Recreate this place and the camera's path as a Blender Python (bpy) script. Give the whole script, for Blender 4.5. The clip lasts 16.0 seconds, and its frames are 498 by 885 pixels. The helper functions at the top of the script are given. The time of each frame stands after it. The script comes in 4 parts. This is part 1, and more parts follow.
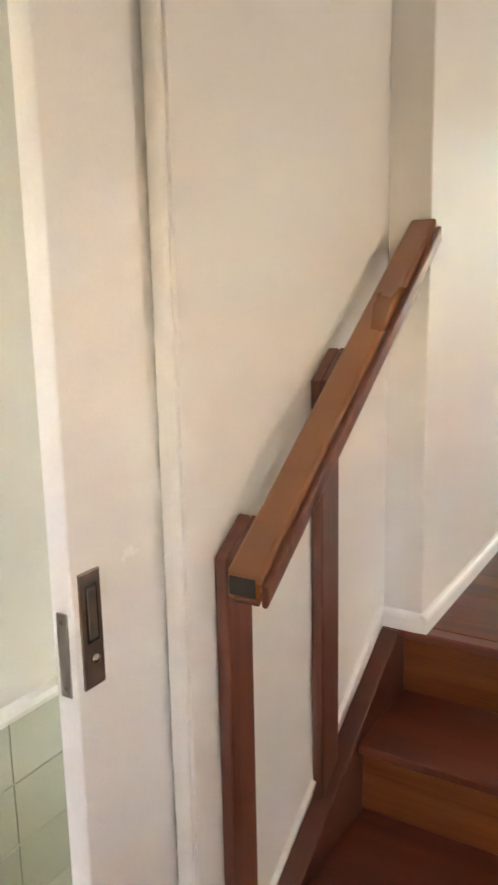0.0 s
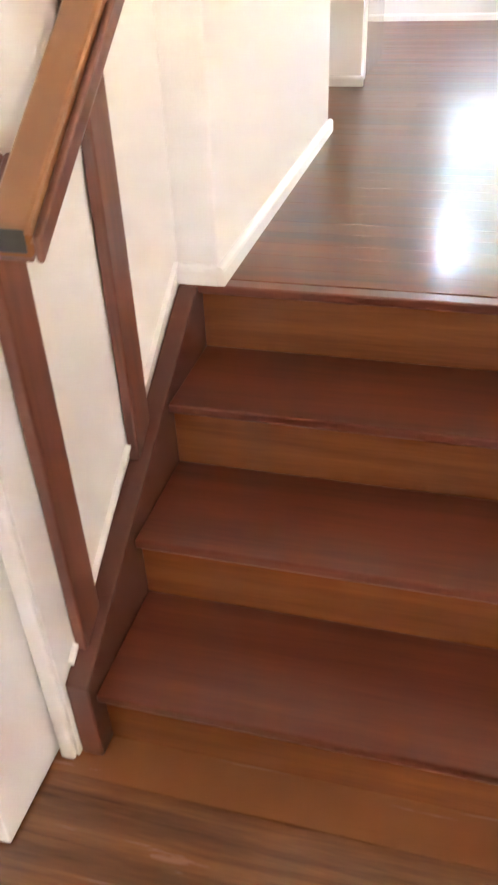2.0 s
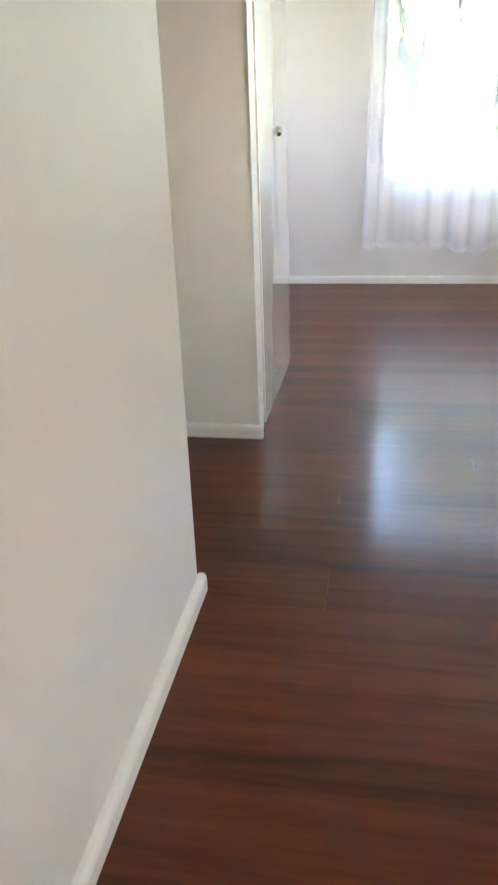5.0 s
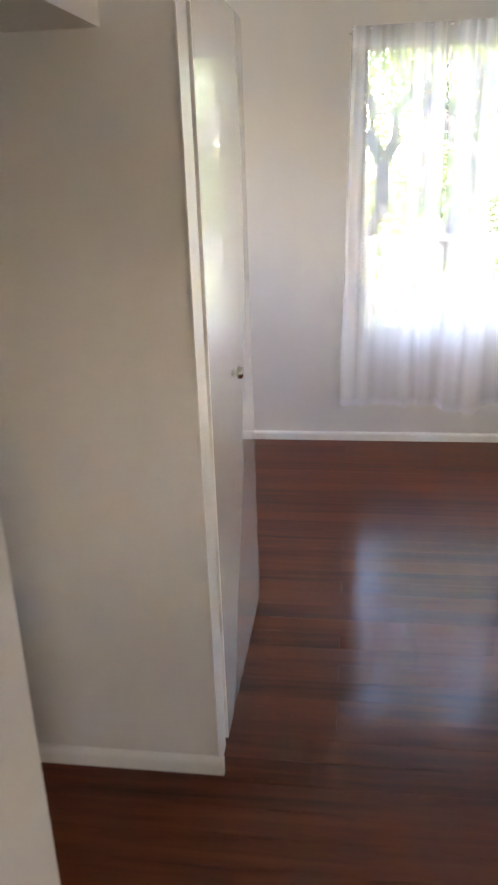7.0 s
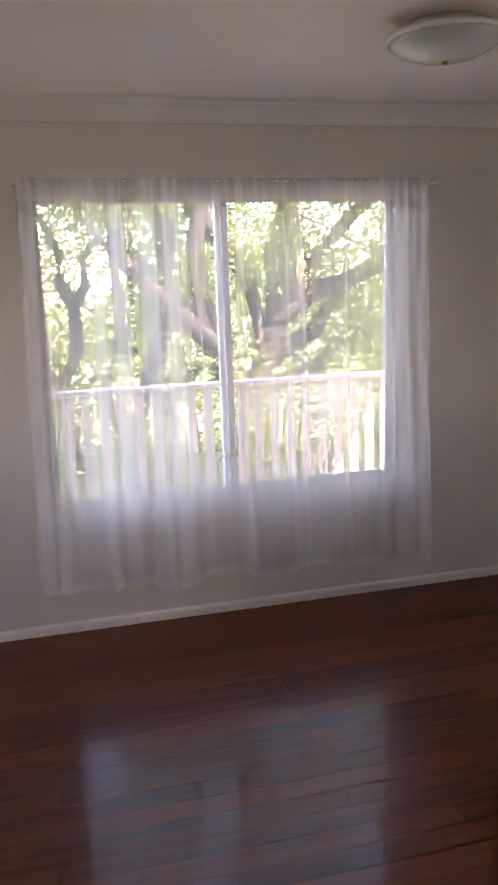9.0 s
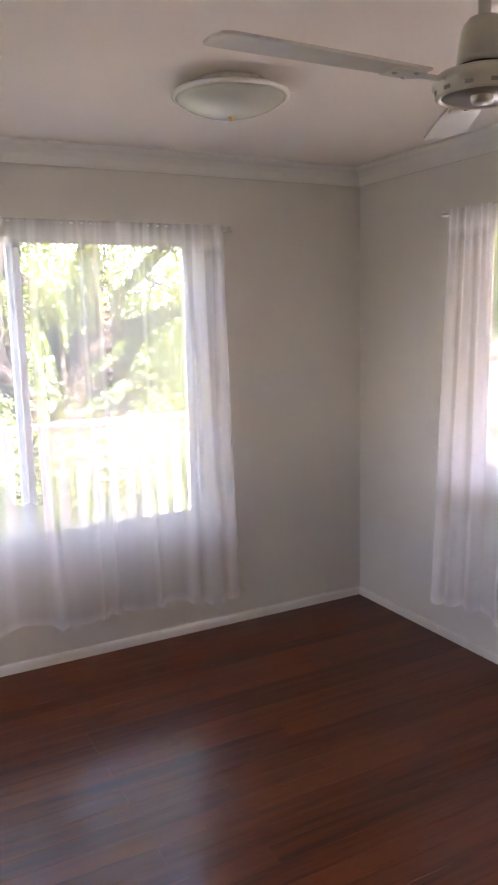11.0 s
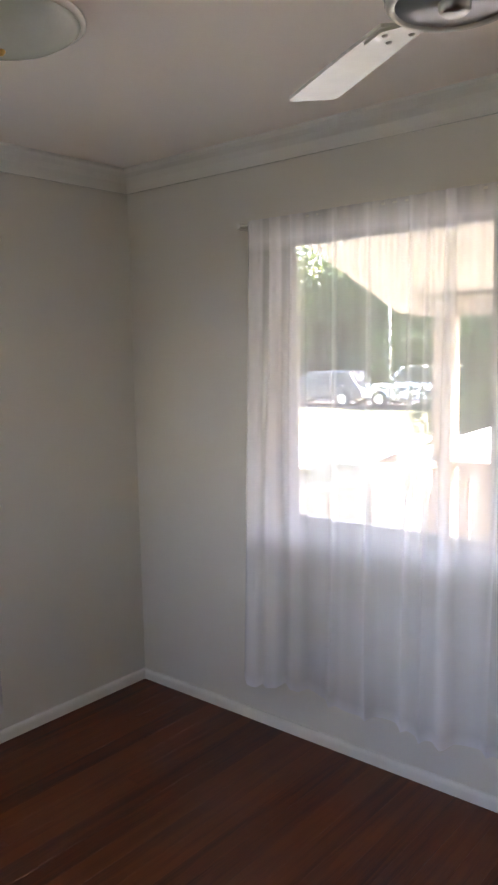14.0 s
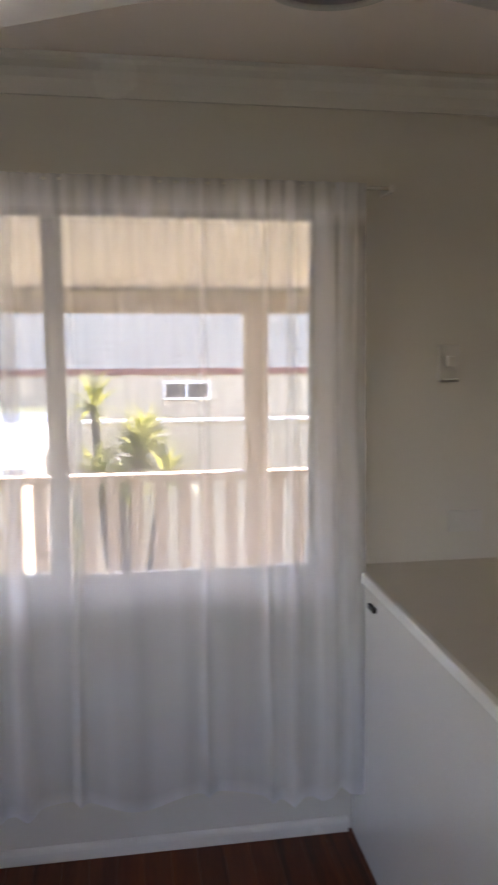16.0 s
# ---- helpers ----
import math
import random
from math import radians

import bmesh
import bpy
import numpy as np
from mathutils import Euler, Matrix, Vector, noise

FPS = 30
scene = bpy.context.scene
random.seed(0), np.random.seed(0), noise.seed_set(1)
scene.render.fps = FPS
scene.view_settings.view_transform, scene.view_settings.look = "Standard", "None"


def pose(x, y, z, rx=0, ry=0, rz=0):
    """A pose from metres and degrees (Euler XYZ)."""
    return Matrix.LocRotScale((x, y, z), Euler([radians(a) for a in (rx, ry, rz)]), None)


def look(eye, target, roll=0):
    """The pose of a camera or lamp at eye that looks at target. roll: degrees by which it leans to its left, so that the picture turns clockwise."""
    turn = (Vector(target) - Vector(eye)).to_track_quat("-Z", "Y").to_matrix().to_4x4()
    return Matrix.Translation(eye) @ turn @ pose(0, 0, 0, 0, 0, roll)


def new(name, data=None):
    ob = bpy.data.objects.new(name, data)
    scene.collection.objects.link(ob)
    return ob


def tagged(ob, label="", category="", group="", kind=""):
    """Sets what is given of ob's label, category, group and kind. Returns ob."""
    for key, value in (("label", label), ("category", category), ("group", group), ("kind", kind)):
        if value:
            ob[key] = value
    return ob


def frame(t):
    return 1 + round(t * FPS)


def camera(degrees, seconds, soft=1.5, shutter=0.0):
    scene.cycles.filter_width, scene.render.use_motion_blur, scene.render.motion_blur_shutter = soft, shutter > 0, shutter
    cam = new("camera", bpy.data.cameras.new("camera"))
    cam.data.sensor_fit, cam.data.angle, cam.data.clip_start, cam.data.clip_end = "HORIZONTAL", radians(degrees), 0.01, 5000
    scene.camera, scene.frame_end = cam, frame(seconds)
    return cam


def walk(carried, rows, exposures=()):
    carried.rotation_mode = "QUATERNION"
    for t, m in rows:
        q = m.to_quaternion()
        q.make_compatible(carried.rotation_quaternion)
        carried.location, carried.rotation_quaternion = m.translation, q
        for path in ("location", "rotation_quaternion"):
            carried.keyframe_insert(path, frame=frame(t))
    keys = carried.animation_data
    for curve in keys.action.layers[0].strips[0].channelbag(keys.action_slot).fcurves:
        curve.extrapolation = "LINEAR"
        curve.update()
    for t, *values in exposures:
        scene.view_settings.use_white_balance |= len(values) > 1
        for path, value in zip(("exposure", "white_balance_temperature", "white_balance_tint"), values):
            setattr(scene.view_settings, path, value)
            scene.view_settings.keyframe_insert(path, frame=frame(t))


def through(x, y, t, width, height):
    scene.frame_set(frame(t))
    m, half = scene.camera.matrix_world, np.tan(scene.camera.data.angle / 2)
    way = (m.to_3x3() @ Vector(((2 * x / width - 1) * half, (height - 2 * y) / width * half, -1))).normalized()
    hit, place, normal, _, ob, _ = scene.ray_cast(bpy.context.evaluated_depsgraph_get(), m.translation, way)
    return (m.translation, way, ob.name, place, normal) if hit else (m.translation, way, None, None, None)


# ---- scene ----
cam = camera(36.0, 16.0, soft=2.2, shutter=0.3)
PATH = [
    (0, (0.679, -1.724, 0.837), (-0.352, -0.053, 0.453), -1.2),
    (0.5, (0.698, -1.752, 0.795), (-0.179, -0.01, 0.351), -1.0),
    (1, (0.698, -1.769, 0.734), (-0.023, -0.038, 0.039), -1.4),
    (1.5, (0.648, -1.769, 0.678), (0.098, -0.13, -0.329), -2.2),
    (2, (0.628, -1.618, 0.726), (0.171, -0.039, -0.414), -2.6),
    (2.5, (0.627, -1.343, 0.827), (0.22, 0.237, -0.331), -2.0),
    (3, (0.571, -1.017, 0.835), (0.197, 0.645, -0.213), -0.5),
    (3.5, (0.579, -0.664, 0.812), (0.208, 1.073, -0.109), -2.1),
    (4, (0.556, -0.364, 0.829), (0.195, 1.398, -0.046), -2.3),
    (6.5, (0.45, 0.609, 1.464), (0.163, 2.458, 0.758), -1.9),
    (7, (0.432, 0.89, 1.52), (0.165, 2.745, 0.822), -2.0),
    (7.5, (0.45, 1.17, 1.53), (0.334, 3.063, 0.895), -1.9),
    (8, (0.488, 1.377, 1.551), (0.582, 3.305, 1.027), -1.9),
    (8.5, (0.454, 1.457, 1.585), (0.758, 3.38, 1.127), -2.0),
    (9, (0.52, 1.454, 1.615), (0.984, 3.356, 1.207), -2.0),
    (9.5, (0.529, 1.451, 1.634), (1.141, 3.319, 1.264), -1.7),
    (10, (0.554, 1.457, 1.643), (1.27, 3.293, 1.299), -1.5),
    (12.5, (0.58, 1.608, 1.61), (1.808, 3.159, 1.317), -1.4),
    (13, (0.647, 1.789, 1.612), (1.958, 3.275, 1.344), -1.4),
    (13.5, (0.72, 2.004, 1.597), (2.123, 3.406, 1.345), -1.3),
    (14, (0.743, 2.249, 1.593), (2.258, 3.533, 1.353), -1.2),
    (14.5, (0.783, 2.459, 1.568), (2.444, 3.547, 1.325), -0.3),
    (15, (0.856, 2.697, 1.576), (2.652, 3.544, 1.345), -0.5),
    (15.5, (0.866, 2.962, 1.591), (2.842, 3.165, 1.364), -0.5),
    (16, (0.86, 3.045, 1.645), (2.816, 2.73, 1.372), -0.1),
]
walk(cam, [(t, look(eye, target, roll)) for t, eye, target, roll in PATH],
     exposures=[(0.0, 6.25, 7900, 23), (1.0, 6.6, 7900, 24), (2.0, 7.1, 7700, 24), (2.8, 6.6, 7200, 20), (4.2, 6.1, 6900, 17), (7.0, 5.35, 7400, 28), (8.5, 4.2, 7700, 38), (10.0, 4.75, 7800, 40), (12.8, 4.95, 7500, 29), (14.2, 4.45, 7500, 28), (15.4, 3.75, 7700, 29), (16.0, 3.85, 7900, 30)])

# ---- light ----
SUN_EL, SUN_AZ = radians(45), radians(140)
world = bpy.data.worlds.new("sky")
scene.world = world
world.use_nodes = True
wn = world.node_tree
sky = wn.nodes.new("ShaderNodeTexSky")
sky.sky_type, sky.sun_disc = "NISHITA", False
sky.sun_elevation, sky.sun_rotation = SUN_EL, SUN_AZ
wn.links.new(sky.outputs[0], wn.nodes["Background"].inputs[0])
wn.nodes["Background"].inputs[1].default_value = 0.15
sun_data = bpy.data.lights.new("sun", "SUN")
sun_data.energy, sun_data.angle, sun_data.color = 2.5, radians(0.5), (1.0, 0.95, 0.87)
sun = new("sun", sun_data)
sun_dir = Vector((math.sin(SUN_AZ) * math.cos(SUN_EL), math.cos(SUN_AZ) * math.cos(SUN_EL), math.sin(SUN_EL)))
sun.matrix_world = look(sun_dir * 30, (0, 0, 0))


def fill_light(name, at, turn, width, height, watts, tint=(1.0, 0.97, 0.93)):
    """An added fill lamp in an unseen opening behind or beside the walk, standing in for sky light."""
    d = bpy.data.lights.new(name, "AREA")
    d.shape, d.size, d.size_y, d.energy, d.color = "RECTANGLE", width, height, watts, tint
    o = new(name, d)
    o.matrix_world = pose(*at) @ turn
    return o


# four lamps added out of view to brighten the stairs, hall and room
fill_light("south_fill_light", (2.425, -3.66, 0.975), pose(0, 0, 0, 90, 0, 0), 0.5, 0.5, 0.13)
fill_light("kitchen_fill_light", (3.225, 0.375, 1.5), pose(0, 0, 0, 90, 0, 90), 0.7, 0.76, 0.2)
fill_light("bathroom_fill_light", (-0.37, -3.66, 1.2), pose(0, 0, 0, 90, 0, 0), 0.28, 0.46, 0.1)
fill_light("west_fill_light", (-1.66, 4.2, 1.45), pose(0, 0, 0, 90, 0, -90), 0.56, 0.66, 0.12, (0.96, 0.98, 1.0))

# ---- materials ----
CEIL, LOW = 2.40, -0.70
WALL_A, WALL_B = 5.005, 3.165


def material(name, base, rough=0.5, metal=0.0, vary=0.06, scale=6.0, grain=0.02, grain_scale=180.0, bump=0.05, coat=0.0, coat_rough=0.08,
             stretch=(1, 1, 1), spec=0.5, island=0.0, obj=0.0):
    """A surface with two scales of colour and relief variation, and a shade of its own for each piece."""
    m = bpy.data.materials.new(name)
    m.use_nodes = True
    n, l = m.node_tree.nodes, m.node_tree.links
    b = n["Principled BSDF"]
    co = n.new("ShaderNodeTexCoord")
    mp = n.new("ShaderNodeMapping")
    mp.inputs["Scale"].default_value = stretch
    l.new(co.outputs["Object"], mp.inputs[0])
    big, fine = n.new("ShaderNodeTexNoise"), n.new("ShaderNodeTexNoise")
    big.inputs["Scale"].default_value, big.inputs["Detail"].default_value = scale, 5
    fine.inputs["Scale"].default_value, fine.inputs["Detail"].default_value = grain_scale, 3
    l.new(mp.outputs[0], big.inputs["Vector"])
    l.new(mp.outputs[0], fine.inputs["Vector"])

    def shift(src, amount, prev):
        mr = n.new("ShaderNodeMapRange")
        mr.inputs["From Min"].default_value, mr.inputs["From Max"].default_value = 0.25, 0.75
        mr.inputs["To Min"].default_value, mr.inputs["To Max"].default_value = 1 - amount, 1 + amount
        l.new(src, mr.inputs[0])
        if prev is None:
            return mr.outputs[0]
        mu = n.new("ShaderNodeMath")
        mu.operation = "MULTIPLY"
        l.new(prev, mu.inputs[0])
        l.new(mr.outputs[0], mu.inputs[1])
        return mu.outputs[0]

    f = shift(big.outputs[0], vary, None)
    f = shift(fine.outputs[0], grain, f)
    if obj:
        f = shift(n.new("ShaderNodeObjectInfo").outputs["Random"], obj, f)
    if island:
        f = shift(n.new("ShaderNodeNewGeometry").outputs["Random Per Island"], island, f)
    mix = n.new("ShaderNodeVectorMath")
    mix.operation = "SCALE"
    mix.inputs[0].default_value = base[:3]
    l.new(f, mix.inputs["Scale"])
    l.new(mix.outputs[0], b.inputs["Base Color"])
    rr = n.new("ShaderNodeMapRange")
    rr.inputs["To Min"].default_value, rr.inputs["To Max"].default_value = max(rough * 0.8, 0.02), min(rough * 1.25, 1)
    l.new(big.outputs[0], rr.inputs[0])
    l.new(rr.outputs[0], b.inputs["Roughness"])
    b.inputs["Metallic"].default_value = metal
    b.inputs["Coat Weight"].default_value = coat
    b.inputs["Coat Roughness"].default_value = coat_rough
    b.inputs["Specular IOR Level"].default_value = spec
    if bump:
        bp = n.new("ShaderNodeBump")
        bp.inputs["Strength"].default_value, bp.inputs["Distance"].default_value = bump, 0.004
        l.new(fine.outputs[0], bp.inputs["Height"])
        l.new(bp.outputs[0], b.inputs["Normal"])
    return m


def wood(name, dark, light, rough=0.2, axis=0, obj=0.35, coat=0.5, worn=0.0, ring=7.0, bump=0.03, spec=0.5, coat_rough=0.07):
    """Varnished timber with streaks along one axis."""
    m = bpy.data.materials.new(name)
    m.use_nodes = True
    n, l = m.node_tree.nodes, m.node_tree.links
    b = n["Principled BSDF"]
    co, info = n.new("ShaderNodeTexCoord"), n.new("ShaderNodeObjectInfo")
    add = n.new("ShaderNodeVectorMath")
    add.operation = "MULTIPLY_ADD"
    add.inputs[1].default_value = (1, 1, 1)
    comb = n.new("ShaderNodeCombineXYZ")
    ten = n.new("ShaderNodeMath")
    ten.operation, ten.inputs[1].default_value = "MULTIPLY", 37.0
    l.new(info.outputs["Random"], ten.inputs[0])
    for k in range(3):
        l.new(ten.outputs[0], comb.inputs[k])
    l.new(co.outputs["Object"], add.inputs[0])
    l.new(comb.outputs[0], add.inputs[2])
    mp = n.new("ShaderNodeMapping")
    s = [ring * 4, ring * 4, ring * 4]
    s[axis] = ring * 0.22
    mp.inputs["Scale"].default_value = s
    l.new(add.outputs[0], mp.inputs[0])
    big, fine = n.new("ShaderNodeTexNoise"), n.new("ShaderNodeTexNoise")
    big.inputs["Scale"].default_value, big.inputs["Detail"].default_value, big.inputs["Distortion"].default_value = 1.0, 6, 0.6
    fine.inputs["Scale"].default_value, fine.inputs["Detail"].default_value = 9.0, 4
    l.new(mp.outputs[0], big.inputs["Vector"])
    l.new(mp.outputs[0], fine.inputs["Vector"])
    su = n.new("ShaderNodeMath")
    su.operation, su.inputs[1].default_value = "MULTIPLY_ADD", 0.35
    l.new(fine.outputs[0], su.inputs[0])
    l.new(big.outputs[0], su.inputs[2])
    ob = n.new("ShaderNodeMath")
    ob.operation, ob.inputs[1].default_value = "MULTIPLY_ADD", obj
    l.new(info.outputs["Random"], ob.inputs[0])
    l.new(su.outputs[0], ob.inputs[2])
    ramp = n.new("ShaderNodeValToRGB")
    e = ramp.color_ramp.elements
    e[0].position, e[0].color = 0.42, (*dark, 1)
    e[1].position, e[1].color = 0.95 + 0.6 * obj, (*light, 1)
    l.new(ob.outputs[0], ramp.inputs[0])
    out = ramp.outputs[0]
    if worn:
        patch = n.new("ShaderNodeTexNoise")
        patch.inputs["Scale"].default_value, patch.inputs["Detail"].default_value = 0.9, 7
        l.new(mp.outputs[0], patch.inputs["Vector"])
        r2 = n.new("ShaderNodeValToRGB")
        r2.color_ramp.elements[0].position, r2.color_ramp.elements[1].position = 0.46, 0.62
        l.new(patch.outputs[0], r2.inputs[0])
        mx = n.new("ShaderNodeMix")
        mx.data_type = "RGBA"
        mx.inputs["B"].default_value = (min(light[0] * 1.7, 1), light[1] * 2.2, light[2] * 2.2, 1)
        sc = n.new("ShaderNodeMath")
        sc.operation, sc.inputs[1].default_value = "MULTIPLY", worn
        l.new(r2.outputs[0], sc.inputs[0])
        l.new(sc.outputs[0], mx.inputs["Factor"])
        l.new(out, mx.inputs["A"])
        out = mx.outputs["Result"]
    l.new(out, b.inputs["Base Color"])
    rr = n.new("ShaderNodeMapRange")
    rr.inputs["To Min"].default_value, rr.inputs["To Max"].default_value = rough * 0.75, rough * 1.35
    l.new(big.outputs[0], rr.inputs[0])
    l.new(rr.outputs[0], b.inputs["Roughness"])
    b.inputs["Coat Weight"].default_value = coat
    b.inputs["Coat Roughness"].default_value = coat_rough
    b.inputs["Specular IOR Level"].default_value = spec
    bp = n.new("ShaderNodeBump")
    bp.inputs["Strength"].default_value, bp.inputs["Distance"].default_value = bump, 0.003
    l.new(su.outputs[0], bp.inputs["Height"])
    l.new(bp.outputs[0], b.inputs["Normal"])
    return m


def glass(name):
    m = bpy.data.materials.new(name)
    m.use_nodes = True
    n, l = m.node_tree.nodes, m.node_tree.links
    n.remove(n["Principled BSDF"])
    tr, gl = n.new("ShaderNodeBsdfTransparent"), n.new("ShaderNodeBsdfGlossy")
    mx, fr = n.new("ShaderNodeMixShader"), n.new("ShaderNodeFresnel")
    tr.inputs[0].default_value = (0.96, 0.98, 0.97, 1)
    gl.inputs["Roughness"].default_value = 0.02
    fr.inputs[0].default_value = 1.35
    l.new(fr.outputs[0], mx.inputs[0])
    l.new(tr.outputs[0], mx.inputs[1])
    l.new(gl.outputs[0], mx.inputs[2])
    l.new(mx.outputs[0], n["Material Output"].inputs[0])
    return m


def sheer(name, low, high):
    """Voile: part of the light passes straight, part is scattered; denser where the cloth is gathered and, to imitate
    its glow, below the sill.
    """
    m = bpy.data.materials.new(name)
    m.use_nodes = True
    n, l = m.node_tree.nodes, m.node_tree.links
    n.remove(n["Principled BSDF"])
    tr, tl, df = n.new("ShaderNodeBsdfTransparent"), n.new("ShaderNodeBsdfTranslucent"), n.new("ShaderNodeBsdfDiffuse")
    tl.inputs[0].default_value = (0.94, 0.94, 0.965, 1)
    df.inputs[0].default_value = (0.94, 0.94, 0.965, 1)
    m1, m2 = n.new("ShaderNodeMixShader"), n.new("ShaderNodeMixShader")
    m1.inputs[0].default_value = 0.42
    l.new(tl.outputs[0], m1.inputs[1])
    l.new(df.outputs[0], m1.inputs[2])
    co, mp, no = n.new("ShaderNodeTexCoord"), n.new("ShaderNodeMapping"), n.new("ShaderNodeTexNoise")
    mp.inputs["Scale"].default_value = (7, 7, 0.3)
    no.inputs["Scale"].default_value, no.inputs["Detail"].default_value = 1.0, 2
    l.new(co.outputs["Object"], mp.inputs[0])
    l.new(mp.outputs[0], no.inputs["Vector"])
    at = n.new("ShaderNodeAttribute")
    at.attribute_name = "gather"
    r0 = n.new("ShaderNodeMapRange")
    r0.inputs["From Min"].default_value, r0.inputs["From Max"].default_value = 0.3, 0.7
    r0.inputs["To Min"].default_value, r0.inputs["To Max"].default_value = low, high
    l.new(no.outputs[0], r0.inputs[0])
    rr = n.new("ShaderNodeMath")
    rr.operation, rr.use_clamp = "MULTIPLY", True
    l.new(r0.outputs[0], rr.inputs[0])
    l.new(at.outputs["Fac"], rr.inputs[1])
    l.new(rr.outputs[0], m2.inputs[0])
    l.new(tr.outputs[0], m2.inputs[1])
    l.new(m1.outputs[0], m2.inputs[2])
    l.new(m2.outputs[0], n["Material Output"].inputs[0])
    return m


PAINT = material("wall_paint", (0.73, 0.71, 0.655), 0.45, vary=0.03, scale=1.5, grain=0.015, grain_scale=220, bump=0.06)
WHITE = material("white_gloss_paint", (0.82, 0.81, 0.77), 0.25, vary=0.03, scale=3, bump=0.03)
CEILING = material("ceiling_paint", (0.93, 0.86, 0.80), 0.7, vary=0.03, scale=1.2, bump=0.05)
DOORPAINT = material("door_enamel", (0.77, 0.74, 0.69), 0.16, vary=0.015, scale=2, bump=0.0, coat=1.0, coat_rough=0.025)
FLOOR = wood("floor_boards", (0.033, 0.0075, 0.0031), (0.145, 0.0345, 0.0108), 0.34, axis=0, obj=0.3, coat=0.33, bump=0.002, spec=0.14, coat_rough=0.11)
FLOOR_LOW = wood("lower_floor_boards", (0.045, 0.0155, 0.0075), (0.23, 0.085, 0.032), 0.24, axis=0, obj=0.5, coat=0.35, bump=0.003, coat_rough=0.12)
TREAD = wood("stair_tread_timber", (0.080, 0.0185, 0.0088), (0.165, 0.041, 0.019), 0.3, axis=0, obj=0.12, coat=0.22, bump=0.0005, ring=4.0, spec=0.35, coat_rough=0.16)
RISER = wood("stair_riser_timber", (0.098, 0.0285, 0.0095), (0.215, 0.066, 0.020), 0.22, axis=0, obj=0.15, ring=4.5, bump=0.006)
STRING = wood("stair_string_timber", (0.078, 0.0225, 0.013), (0.105, 0.032, 0.0185), 0.3, axis=1, obj=0.1, ring=0.8, bump=0.002, coat=0.25, coat_rough=0.15)
POST = wood("rail_post_timber", (0.085, 0.026, 0.016), (0.19, 0.062, 0.036), 0.3, axis=2, obj=0.1, bump=0.003, coat=0.3, coat_rough=0.12)
RAIL = wood("hand_rail_timber", (0.212, 0.080, 0.030), (0.232, 0.089, 0.033), 0.28, axis=1, obj=0.1, ring=0.8, bump=0.002, coat=0.35, coat_rough=0.14)
RAILEND = material("bare_end_grain", (0.028, 0.022, 0.02), 0.6, vary=0.3, scale=60)
SUBFLOOR = material("dark_gap", (0.012, 0.006, 0.004), 0.6)
METAL = material("aged_bronze_plate", (0.36, 0.31, 0.27), 0.38, metal=1.0, vary=0.15, scale=30)
CHROME = material("chrome", (0.6, 0.59, 0.57), 0.14, metal=1.0, vary=0.03)
SATIN = material("satin_steel", (0.45, 0.44, 0.41), 0.35, metal=1.0, vary=0.06, scale=40)
TILE = material("bathroom_tile", (0.38, 0.40, 0.32), 0.18, vary=0.03, obj=0.03)
GROUT = material("tile_grout", (0.66, 0.66, 0.60), 0.8)
ALU = material("white_window_aluminium", (0.78, 0.785, 0.80), 0.35, vary=0.02)
GLASS = glass("window_glass")
VOILE = sheer("sheer_voile", 0.88, 1.14)
FANWHITE = material("fan_enamel", (0.60, 0.60, 0.54), 0.3, vary=0.03, coat=0.2)
FANBLADE = material("fan_blade_metal", (0.62, 0.61, 0.57), 0.38, vary=0.08, scale=14, coat=0.25)
FANDISH = material("fan_grey_dish", (0.27, 0.26, 0.25), 0.35, vary=0.06, scale=20)
BLACK = material("black_gap", (0.02, 0.02, 0.02), 0.5)
OPAL = material("frosted_lamp_glass", (0.62, 0.66, 0.60), 0.22, vary=0.08, scale=6, coat=0.3)
BRASS = material("brass_knob", (0.55, 0.36, 0.14), 0.3, metal=1.0)
LAMINATE = material("bench_laminate", (0.62, 0.58, 0.50), 0.3, vary=0.03, grain=0.04, grain_scale=400)
PLASTIC = material("switch_plastic", (0.72, 0.71, 0.68), 0.3, vary=0.02)


# ---- builders ----
def bm_box(bm, lo, hi, bevel=0.0):
    vs = bmesh.ops.create_cube(bm, size=1)["verts"]
    for v in vs:
        v.co = Vector([(lo[k] + hi[k]) / 2 + v.co[k] * (hi[k] - lo[k]) for k in range(3)])
    if bevel:
        es = list({e for v in vs for e in v.link_edges})
        bmesh.ops.bevel(bm, geom=es, offset=bevel, segments=2, affect="EDGES", profile=0.5)
    return bm


def box(lo, hi, bevel=0.0):
    return bm_box(bmesh.new(), lo, hi, bevel)


def prism(points, axis, a, b, bevel=0.0):
    """A flat outline pushed along an axis from a to b. The outline lies in the two other axes, in order."""
    bm = bmesh.new()
    rest = [k for k in range(3) if k != axis]

    def at(p, d):
        c = [0, 0, 0]
        c[rest[0]], c[rest[1]], c[axis] = p[0], p[1], d
        return bm.verts.new(c)

    lo, hi = [at(p, a) for p in points], [at(p, b) for p in points]
    bm.faces.new(lo)
    bm.faces.new(hi[::-1])
    for i in range(len(points)):
        j = (i + 1) % len(points)
        bm.faces.new((lo[j], lo[i], hi[i], hi[j]))
    bmesh.ops.recalc_face_normals(bm, faces=bm.faces)
    if bevel:
        bmesh.ops.bevel(bm, geom=list(bm.edges), offset=bevel, segments=2, affect="EDGES", profile=0.5)
    return bm


